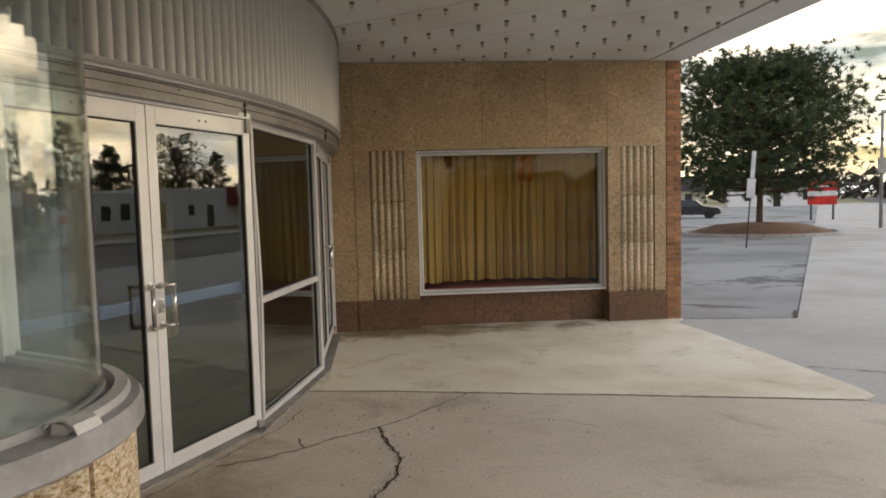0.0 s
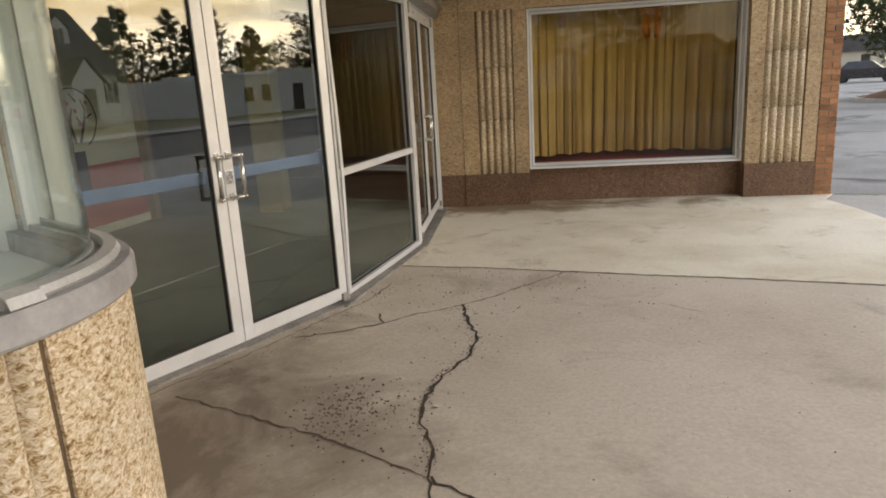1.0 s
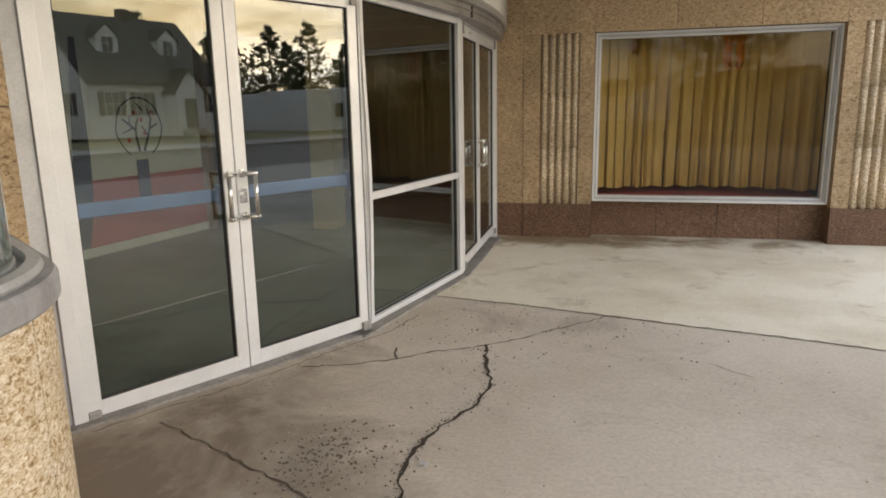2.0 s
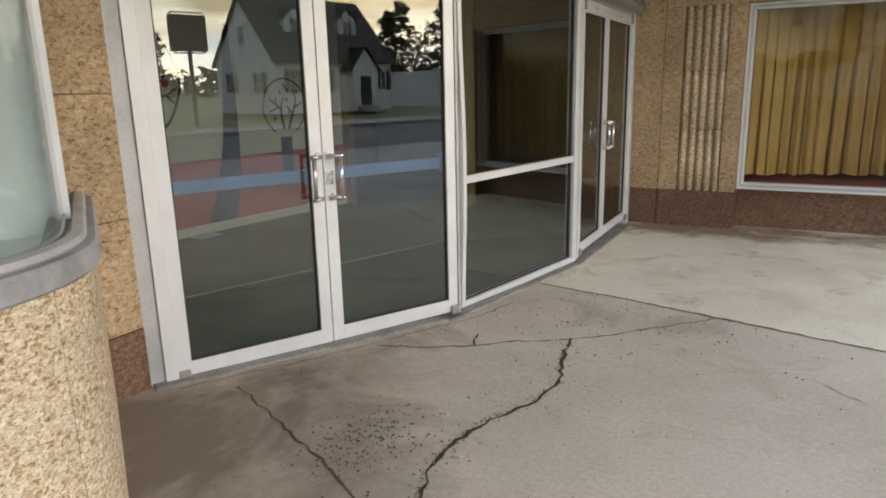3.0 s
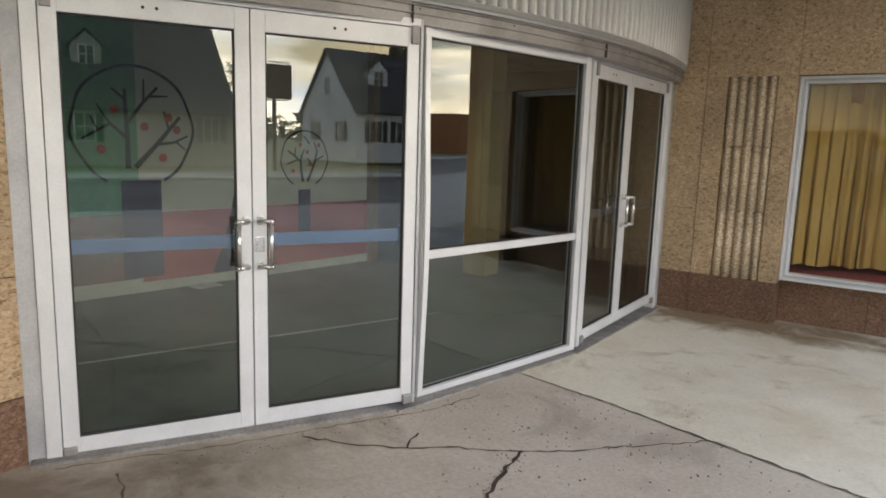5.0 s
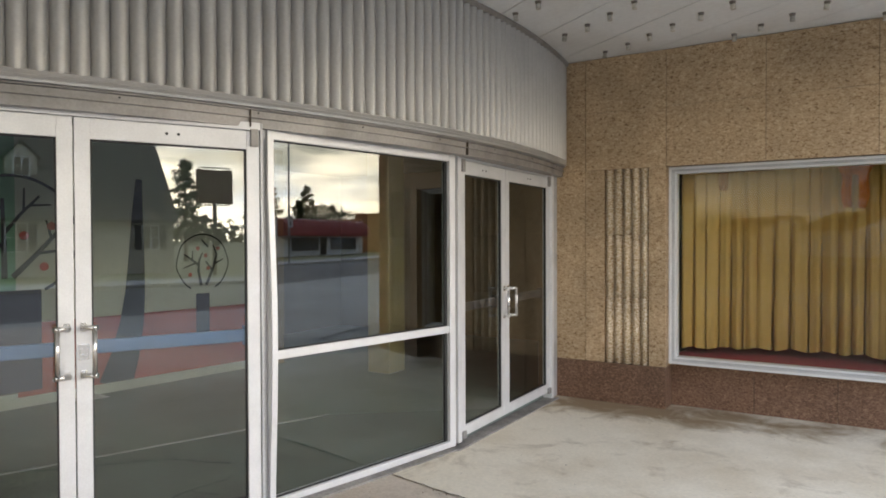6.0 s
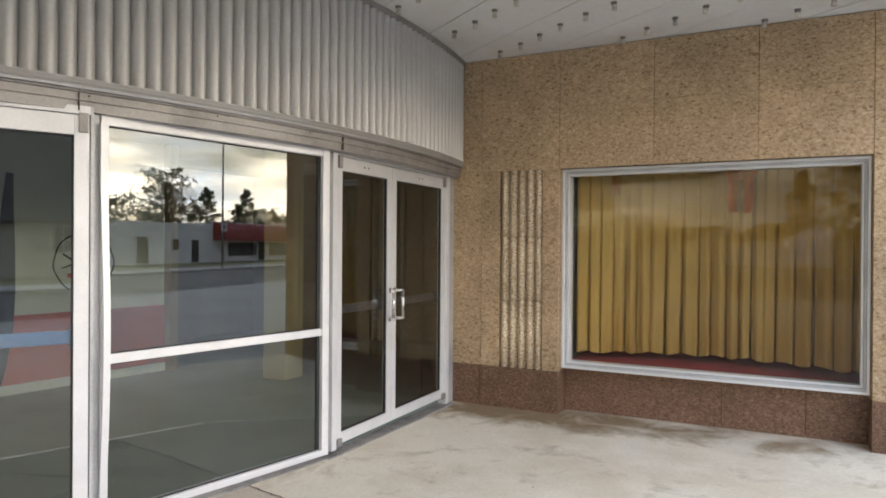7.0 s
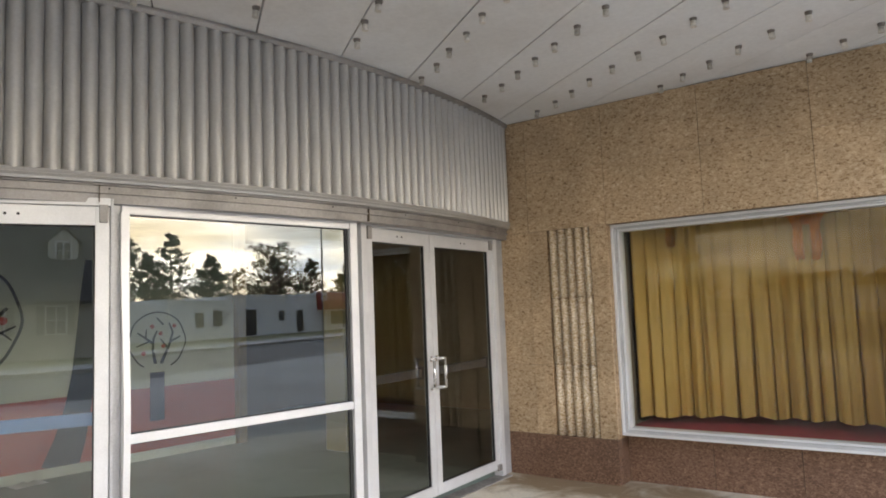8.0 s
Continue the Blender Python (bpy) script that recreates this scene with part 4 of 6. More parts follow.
# ---------------------------------------------------------------- stone pier beside the doors
pier = thing("wall_pier", "tan aggregate pier with a red-brown base beside the doors", "wall", kind="structure")
for z0, z1, mt, off in ((-0.2, 0.36, BROWN, 0.004), (0.36, 0.93, TAN, 0), (0.93, 1.53, TAN, 0), (1.53, 2.24, TAN, 0)):
    part("panel", B(-0.30, 0.012 + off, 3.20, 3.925, z0 + 0.002, z1 - 0.002, bevel=0.004), mt, pier)
part("wall_core", B(-0.29, 0.0, 3.22, 3.91, -0.2, 2.4), DARK, pier, "dark joint behind the stone")

# ---------------------------------------------------------------- ticket booth
BC = Vector((0.475, 2.625, 0))
BR = 0.65
S1, UF = BC.dot(N), BC.dot(A)
S0 = 2 * centre_s - S1 - 0.25
UB = -2.3


def booth_path(r, n=14, grow=0.0):
    """Round-cornered front of the booth, from one back corner to the other, with outward normals."""
    out = [(st(S0 - r, UB), -N.copy())]
    for c, a0 in ((S0, 0.0), (S1, 0.5)):
        for k in range(n + 1):
            t = math.pi * (a0 + 0.5 * k / n)
            o = N * -math.cos(t) + A * math.sin(t)
            out.append((st(c, UF) + o * r, o))
    out.append((st(S1 + r, UB), N.copy()))
    return out


booth = thing("ticket_booth", "round-cornered ticket booth with tan aggregate base and curved glass", "ticket booth")
bm = bmesh.new()
sweep(bm, booth_path(BR), [(-0.08, 0.0), (-0.012, 0.0), (-0.012, 0.989), (-0.08, 0.989)])
part("base_core", bm, JOINT_BROWN, booth, "brown joint behind the facing")


def booth_panel(pts, z0, z1, mat=PALE_TAN):
    bm = bmesh.new()
    sweep(bm, pts, [(-0.012, z0), (0.0, z0), (0.0, z1), (-0.012, z1)])
    part("facing_panel", bm, mat, booth)


def trim_path(pts, a, b):
    """The stretch of a path between two lengths along it."""
    out, run = [], 0.0
    for (p, o), (q, o2) in zip(pts, pts[1:]):
        l = (q - p).length
        if run + l > a and run < b:
            k0, k1 = max(0, (a - run) / l), min(1, (b - run) / l)
            for k in ((k0, k1) if not out else (k1,)):
                out.append((p.lerp(q, k), o.lerp(o2, k).normalized()))
        run += l
    return out


path_b = booth_path(BR, 24)
total = sum((q[0] - p[0]).length for p, q in zip(path_b, path_b[1:]))
quarter = BR * math.pi / 2
side = (path_b[1][0] - path_b[0][0]).length
front_w = S1 - S0
x_a = side + quarter - 0.02
x_b = side + quarter + front_w + 0.24
for a, b in ((x_b + 0.012, x_b + 0.40), (x_b + 0.406, x_b + 1.2), (x_b + 1.206, total - 0.003), (0.003, x_a - 0.8), (x_a - 0.794, x_a - 0.006)):
    booth_panel(trim_path(path_b, a, b), 0.003, 0.986)
nre = max(6, int((x_b - x_a) / 0.072))
for k in range(nre):
    a, b = x_a + (x_b - x_a) * k / nre, x_a + (x_b - x_a) * (k + 1) / nre
    seg = trim_path(path_b, a + 0.001, b - 0.001)
    p, q, o = seg[0][0], seg[-1][0], seg[len(seg) // 2][1]
    bm = bmesh.new()
    prof = [p.lerp(q, j / 8) + o * (0.030 * max(0.0, math.sin(math.pi * j / 8)) ** 0.6 - 0.012) for j in range(9)]
    rows = [[bm.verts.new((v.x, v.y, z)) for v in prof] for z in (0.003, 0.986)]
    for j in range(8):
        bm.faces.new((rows[0][j], rows[0][j + 1], rows[1][j + 1], rows[1][j])).smooth = True
    bm.faces.new(rows[0])
    bm.faces.new(rows[1][::-1])
    part("reed", bm, PALE_TAN, booth)
bm = bmesh.new()
sweep(bm, booth_path(BR, 24), [(-0.14, 0.990), (0.016, 0.990), (0.026, 1.000), (0.026, 1.055), (0.016, 1.070), (-0.14, 1.070)])
part("counter_lip", bm, LIP_GREY, booth, "worn grey counter lip")
bm = bmesh.new()
strip_at = x_a + front_w + 0.20
pts = trim_path(booth_path(BR, 24), strip_at, total)
sweep(bm, pts, [(-0.055, 1.071), (-0.012, 1.071), (-0.007, 1.080), (-0.016, 1.097), (-0.05, 1.101)])
sweep(bm, trim_path(booth_path(BR, 24), strip_at - 0.012, strip_at + 0.07), [(-0.062, 1.088), (-0.040, 1.106), (-0.008, 1.110), (0.020, 1.098), (0.031, 1.078), (0.034, 1.080), (0.022, 1.103), (-0.007, 1.115), (-0.042, 1.111), (-0.065, 1.092)])
part("counter_trim", bm, ALU_OLD, booth, "lifting stainless steel edge strip with a curled end")
bm = bmesh.new()
sweep(bm, booth_path(BR - 0.075, 24), [(-0.02, 1.071), (0.0, 1.071), (0.0, 1.095), (-0.02, 1.095)])
part("glazing_channel", bm, ALU_OLD, booth, "aluminium channel under the glass")
for a, b in ((0.0, x_b - 0.10), (x_b - 0.095, x_b + 0.93), (x_b + 0.935, total)):
    bm = bmesh.new()
    sweep(bm, trim_path(booth_path(BR - 0.08, 24), a, b), [(-0.006, 1.085), (0.0, 1.085), (0.0, 2.36), (-0.006, 2.36)])
    gp = part("pane", bm, BOOTH_PANE, booth, "curved clear glass pane", smooth=False)
    gp.visible_shadow = False
end = trim_path(booth_path(BR - 0.07, 24), x_b + 0.93, x_b + 0.97)
bm = bmesh.new()
sweep(bm, end, [(-0.03, 1.071), (0.012, 1.071), (0.012, 2.36), (-0.03, 2.36)])
part("glass_post", bm, ALU, booth, "slim aluminium post at the end of the curved glass")
bm = bmesh.new()
inner_pts = [p for p, o in booth_path(BR - 0.1, 10)]
prism(bm, [(p.x, p.y) for p in inner_pts], 0.93, 1.0)
part("counter", bm, BOOTH_WHITE, booth, "white painted counter inside the booth")
bm = bmesh.new()
w0, w1 = st(S0 - BR + 0.1, -1.55), st(S1 + BR - 0.1, -1.55)
w2, w3 = st(S1 + BR - 0.1, -1.62), st(S0 - BR + 0.1, -1.62)
prism(bm, [(q.x, q.y) for q in (w0, w1, w2, w3)], 1.0, 2.36)
part("back_panel", bm, BOOTH_WHITE, booth, "white painted rear panel inside the booth")
bm = bmesh.new()
sweep(bm, booth_path(BR - 0.02, 24), [(-0.14, 2.33), (0.0, 2.33), (0.0, 2.42), (-0.14, 2.42)])
part("head_band", bm, TRIM_GREY, booth, "grey metal band above the booth glass")
bm = bmesh.new()
prism(bm, [(p.x, p.y) for p in [q for q, o in booth_path(BR - 0.10, 10)]], 2.38, SOFFIT - 0.002)
part("upper_wall", bm, CORRUGATED, booth, "grey wall above the booth glass")

# ---------------------------------------------------------------- lobby behind the glass
bm, done = solid("floor_lobby", LOBBY_FLOOR, "dark green-grey lobby floor with a dull shine", "floor")
prism(bm, [(0.1, 3.9), (0.80, 5.62), (1.13, 7.5), (1.06, 9.6), (1.06, 13.0), (-6, 13.0), (-6, 0.5)], -0.3, 0.0)
done()
bm, done = solid("ceiling_lobby", CEILING, "grey painted lobby ceiling", "ceiling")
prism(bm, [(0.0, 3.6), (0.78, 5.6), (1.08, 7.5), (1.0, 13.0), (-6.2, 13.0), (-6.2, 0.3), (-0.3, 0.3)], 2.75, 2.9)
done()
mat_poly = [(0.02, 4.25), (0.72, 5.66), (1.02, 7.45), (0.98, 8.6), (-0.25, 7.6), (-0.77, 6.17), (-1.17, 5.07), (-1.55, 4.03), (-0.4, 3.95)]
bm = bmesh.new()
prism(bm, mat_poly, 0.0005, 0.010)
tagged(new("door_mat", finish(bm, "door_mat", MAT_GREEN)), "large dark green entrance mat inside the doors", "mat")
bm, done = solid("trim_floor", ALU_OLD, "thin pale metal strip along the entrance mat", "floor trim")
for p_, q_ in zip(mat_poly[4:7], mat_poly[5:8]):
    d_ = (Vector(q_) - Vector(p_)).normalized()
    o_ = Vector((d_.y, -d_.x)) * 0.012
    prism(bm, [(p_[0] - o_.x, p_[1] - o_.y), (q_[0] - o_.x, q_[1] - o_.y), (q_[0] + o_.x, q_[1] + o_.y), (p_[0] + o_.x, p_[1] + o_.y)], 0.0, 0.014)
done()
MD = Vector((0.43, 3.35, 0)).normalized()
MO = Vector((-3.05, 5.7, 0))
MW = Matrix(((MD.x, -MD.y, 0, MO.x), (MD.y, MD.x, 0, MO.y), (0, 0, 1, 0), (0, 0, 0, 1)))
wall_mural = thing("wall_mural", "cream lobby wall with red dado and painted stylised trees", "wall", MW, kind="structure")
part("plaster", B(-5.0, 3.60, 0.0, 0.15, 0.0, 2.75), MURAL_CREAM, wall_mural, "cream painted plaster")
part("dado", B(0.60, 3.58, -0.008, -0.0, 0.0, 0.80), MURAL_RED, wall_mural, "brick-red painted dado")
part("green_field", B(-5.0, 0.59, -0.008, 0.0, 0.80, 2.74), MURAL_GREEN, wall_mural, "green painted wall field")
part("dado", B(-5.0, 0.598, -0.008, 0.0, 0.14, 0.798), material("faded_red_paint", (0.30, 0.16, 0.12), 0.7, grain=16, grain_amt=0.15, blotch=1.4, tint=(0.20, 0.24, 0.19), bump=0.06), wall_mural, "faded red dado under the green wall")
part("baseboard", B(-5.0, 3.58, -0.022, -0.008, 0.0, 0.10, bevel=0.003), MURAL_CREAM, wall_mural, "cream baseboard, lifting in places")


def stroke(bm, pts, w0, w1, y=-0.012):
    """A brush stroke of paint on the wall."""
    prev = None
    for k, (x, z) in enumerate(pts):
        a, b = pts[max(0, k - 1)], pts[min(len(pts) - 1, k + 1)]
        d = Vector((b[0] - a[0], 0, b[1] - a[1])).normalized()
        w = (w0 + (w1 - w0) * k / max(1, len(pts) - 1)) / 2
        row = [bm.verts.new((x - d.z * w, y, z + d.x * w)), bm.verts.new((x + d.z * w, y, z - d.x * w))]
        if prev:
            bm.faces.new((prev[0], prev[1], row[1], row[0]))
        prev = row


def painted_tree(cx, cz, r, tx0, tx1, tz0, tz1, k, limbs, apples):
    bm = bmesh.new()
    a0, a1 = math.radians(-62), math.radians(242)
    stroke(bm, [(cx + r * math.cos(a0 + (a1 - a0) * i / 40) * (1 + 0.02 * math.sin(i)), cz + r * math.sin(a0 + (a1 - a0) * i / 40)) for i in range(41)], 0.030 * k, 0.026 * k)

    for w, pts in limbs:
        stroke(bm, [(cx + x * r, cz + z * r) for x, z in pts], w * k, w * k * 0.6, -0.0125)
    part("painted_branches", bm, MURAL_BLACK, wall_mural, "black brushed branches inside a ring")
    part("painted_trunk", B(tx0, tx1, -0.013, -0.009, tz0, tz1), MURAL_PURPLE, wall_mural, "dark purple painted trunk block")
    for ax, az in apples:
        x, z = cx + ax * r, cz + az * r
        d = bmesh.new()
        q = 0.042 * k
        d.faces.new([d.verts.new((x + q * math.cos(j * math.tau / 12), -0.0135, z + q * math.sin(j * math.tau / 12))) for j in range(12)])
        part("painted_apple", d, MURAL_APPLE, wall_mural, "small red painted apple")


LARGE_LIMBS = (
    (0.055, ((-0.13, -0.68), (-0.13, -0.1), (-0.15, 0.62))), (0.038, ((-0.14, 0.04), (0.12, 0.38), (0.40, 0.68))), (0.026, ((0.16, 0.42), (0.17, 0.80))),
    (0.024, ((0.26, 0.52), (0.58, 0.54))), (0.028, ((-0.15, 0.45), (-0.36, 0.62))), (0.040, ((-0.13, -0.18), (-0.40, 0.05), (-0.84, -0.20))),
    (0.028, ((-0.40, 0.05), (-0.60, 0.36))), (0.022, ((-0.60, -0.04), (-0.70, 0.16))), (0.055, ((-0.01, -0.66), (0.36, -0.28), (0.78, 0.20))),
    (0.032, ((0.38, -0.27), (0.66, -0.24), (0.92, -0.12))), (0.028, ((0.58, -0.02), (0.50, 0.28))), (0.022, ((0.70, -0.22), (0.86, -0.36))))
SMALL_LIMBS = (
    (0.065, ((-0.08, -0.80), (-0.18, -0.30), (-0.15, 0.10))), (0.050, ((-0.16, -0.10), (-0.45, 0.12), (-0.72, 0.30))), (0.045, ((-0.15, 0.08), (-0.02, 0.35))),
    (0.035, ((-0.42, 0.10), (-0.40, 0.42))), (0.035, ((-0.30, -0.02), (-0.75, -0.18))), (0.065, ((0.12, -0.80), (0.40, -0.20), (0.55, 0.30))),
    (0.045, ((0.36, -0.28), (0.10, 0.05))), (0.045, ((0.46, -0.05), (0.82, 0.12))), (0.040, ((0.54, 0.28), (0.40, 0.62))), (0.040, ((0.20, 0.55), (-0.05, 0.82))))
painted_tree(0.57, 1.63, 0.58, 0.42, 0.81, 0.15, 1.12, 1.0, LARGE_LIMBS, ((-0.55, -0.36), (0.46, -0.50), (0.16, 0.02), (-0.32, 0.28), (0.58, 0.18), (0.72, -0.02)))
painted_tree(2.55, 1.33, 0.33, 2.46, 2.63, 0.42, 0.97, 0.6, SMALL_LIMBS, ((-0.5, -0.42), (0.2, -0.2), (-0.2, 0.5), (0.6, 0.5), (0.1, 0.25)))
bm = bmesh.new()
stroke(bm, [(1.52, 0.06), (1.62, 0.35), (1.70, 0.7), (1.74, 1.05), (1.76, 1.5), (1.77, 1.9), (1.79, 2.25)], 0.36, 0.07)
part("painted_trunk", bm, MURAL_BLACK, wall_mural, "tall black painted tree trunk")
rngp = random.Random(2)
bm = bmesh.new()
grid_p = [[bm.verts.new((-2.86 + 0.05 * i_ + rngp.uniform(-0.01, 0.01), 6.72 + 0.05 * j_, 0.004 + 0.05 * rngp.random() * math.sin(math.pi * i_ / 4) * math.sin(math.pi * j_ / 6))) for j_ in range(7)] for i_ in range(5)]
for r0, r1 in zip(grid_p, grid_p[1:]):
    for j_ in range(6):
        bm.faces.new((r0[j_], r0[j_ + 1], r1[j_ + 1], r1[j_]))
bmesh.ops.solidify(bm, geom=bm.faces[:], thickness=0.004)
tagged(new("crumpled_paper", finish(bm, "crumpled_paper", SIGN_WHITE)), "crumpled white paper lying against the lobby baseboard", "litter")
# post at the end of the mural, room beyond
bm, done = solid("wood_post", WOOD, "oak-coloured square post at the end of the mural", "post")
box(bm, -2.62, -2.50, 9.20, 9.32, 0.0, 2.75, bevel=0.006)
done()
bm, done = solid("wall_lobby_back", LOBBY_BROWN, "brown panelled wall at the far side of the lobby", "wall")
box(bm, -4.6, -4.4, 9.0, 12.9, 0, 2.75)
box(bm, -4.4, 1.0, 12.7, 12.9, 0, 2.75)
box(bm, 0.9, 1.05, 10.1, 12.7, 0, 2.75)
box(bm, -6.1, -5.9, 0.4, 9.0, 0, 2.75)
box(bm, -5.9, -0.3, 0.4, 0.6, 0, 2.75)
done()
bm, done = solid("column", YELLOW, "yellow painted square column inside the lobby", "column", kind="")
box(bm, -1.20, -0.88, 9.40, 9.72, 0.0, 2.75, bevel=0.01)
done()
# assumed fixtures, each with a spot light, added to brighten mural and lobby
for x, y in ((-1.6, 5.2), (-1.2, 6.6), (-1.0, 8.2)):
    lamp = thing("added_ceiling_lamp", "small lit ceiling lamp, added to brighten the lobby", "lamp", Matrix.Translation((x, y, 2.75)), "lobby ceiling lamps")
    bm = bmesh.new()
    cyl(bm, (0, 0, 0.0), (0, 0, -0.03), 0.075, 0.065, 20)
    part("rim", bm, ALU, lamp)
    bm = bmesh.new()
    cyl(bm, (0, 0, -0.031), (0, 0, -0.036), 0.05, 0.045, 20)
    part("bulb", bm, LAMP_GLOW, lamp, "glowing lamp lens")
    li = new("lamp_light", bpy.data.lights.new("lamp_light", "SPOT"))
    li.data.energy, li.data.spot_size, li.data.spot_blend, li.data.shadow_soft_size, li.data.color = LOBBY_LAMP, radians(150), 0.8, 0.05, (1.0, 0.9, 0.75)
    li.matrix_world = Matrix.Translation((x, y, 2.70))
# theatre mass above and behind
bm, done = solid("wall_theatre", DARK, "plain upper walls and roof of the theatre", "building")
prism(bm, [(0.95, 13.2), (5.58, 13.2), (5.58, 10.11), (0.85, 10.11), (0.55, 8.0), (0.35, 6.0), (-0.8, 3.6), (-2.6, 1.2), (-9.0, -2.0), (-14, 8), (-6, 16)], 4.6, 8.0)
prism(bm, [(-6.3, 0.2), (-6.3, 13.2), (-6.5, 13.2), (-6.5, 0.2)], -0.3, 4.6)
prism(bm, [(-6.3, 13.0), (5.58, 13.0), (5.58, 13.2), (-6.3, 13.2)], -0.3, 4.6)
done()
bm, done = solid("wall_front_west", PALE_TAN, "tan aggregate front wall on the other side of the booth", "wall")
q = [st(S0 - BR, -2.2), st(S0 - BR - 3.5, -3.6), st(S0 - BR - 3.6, -3.8), st(S0 - BR, -2.5)]
prism(bm, [(v.x, v.y) for v in q], -0.3, 4.6)
done()
# unseen mirror copy of the end wall, added to close off reflected sky
bm, done = solid("wall_end_west", TAN, "unseen tan aggregate wall, added by symmetry to close the entrance", "wall")
q = [mirror_s(p) for p in ((1.2, 9.62), (5.8, 9.62), (5.8, 10.0), (1.2, 10.0))]
prism(bm, q, -0.3, 4.6)
done()

# ---------------------------------------------------------------- bricks of the pier
brick_me = finish(B(-0.0975, 0.0975, 0, 0.05, 0, 0.057, bevel=0.004), "brick", BRICK)
half_me = finish(B(-0.046, 0.046, 0, 0.05, 0, 0.057, bevel=0.004), "brick", BRICK)
z, k = -0.08, 0
while z < 4.55:
    if k % 2:
        row = ((5.698, brick_me),)
    else:
        row = ((5.646, half_me), (5.752, half_me))
    for x, me in row:
        ob = new("brick", me)
        ob.location = (x + rng.uniform(-0.002, 0.002), WALL_Y + rng.uniform(-0.002, 0.002), z)
        ob.parent = wall_brick
    z += 0.0675
    k += 1

# ---------------------------------------------------------------- grit and gravel on the slab
bm = bmesh.new()
rng = random.Random(11)


def grit(x, y, r):
    z = gz(y) + 0.002
    vs = [bm.verts.new((x + r * math.cos(a + rng.uniform(-.3, .3)) * rng.uniform(0.6, 1.2), y + r * math.sin(a) * rng.uniform(0.6, 1.2), z)) for a in (0, 1.57, 3.14, 4.71)]
    top = bm.verts.new((x, y, z + r * 0.9))
    for a, b in zip(vs, vs[1:] + vs[:1]):
        bm.faces.new((a, b, top))


for _ in range(330):
    grit(rng.gauss(1.34, 0.11), rng.gauss(3.98, 0.17), rng.uniform(0.003, 0.009))
for _ in range(170):
    grit(rng.gauss(2.15, 0.5), rng.gauss(6.0, 0.45), rng.uniform(0.002, 0.008))
for _ in range(320):
    grit(rng.uniform(0.9, 5.5), rng.uniform(2.2, 9.2), rng.uniform(0.002, 0.006))
for _ in range(120):
    t = rng.random()
    grit(0.5 + 0.7 * t + rng.uniform(-0.05, 0.12), 4.35 + 1.9 * t - rng.uniform(0.0, 0.2), rng.uniform(0.002, 0.006))
# crumbs broken out along the wide crack
for (x0, y0), (x1, y1) in zip(MAIN, MAIN[1:]):
    for _ in range(34):
        t = rng.random()
        grit(x0 + (x1 - x0) * t + rng.gauss(-0.01, 0.022), y0 + (y1 - y0) * t + rng.gauss(0, 0.015), rng.uniform(0.002, 0.006))
    for _ in range(16):
        t = rng.random()
        grit(x0 + (x1 - x0) * t + rng.gauss(-0.06, 0.09), y0 + (y1 - y0) * t + rng.gauss(0, 0.05), rng.uniform(0.002, 0.007))
tagged(new("gravel", finish(bm, "gravel", GRAVEL)), "scattered grit and gravel bits on the concrete", "gravel", kind="stuff")
bm = bmesh.new()
for cx, cy, sx, sy, n in ((1.34, 3.98, 0.2, 0.25, 120), (2.9, 4.2, 0.4, 0.5, 200), (2.2, 6.1, 0.5, 0.4, 60), (3.0, 5.0, 1.2, 1.2, 110)):
    for _ in range(n):
        grit(rng.gauss(cx, sx), rng.gauss(cy, sy), rng.uniform(0.0015, 0.005))
tagged(new("grit", finish(bm, "grit", GRIT_PALE)), "pale crumbs of concrete grit strewn on the slab", "grit", kind="stuff")
bm = bmesh.new()
bm.faces.new([bm.verts.new(v) for v in ((1.745, 4.01, 0.033), (1.78, 4.005, 0.034), (1.785, 4.03, 0.034), (1.75, 4.035, 0.033))])
bmesh.ops.solidify(bm, geom=bm.faces[:], thickness=0.004)
tagged(new("paper_scrap", finish(bm, "paper_scrap", SIGN_WHITE)), "tiny white paper scrap lying on the concrete", "litter")


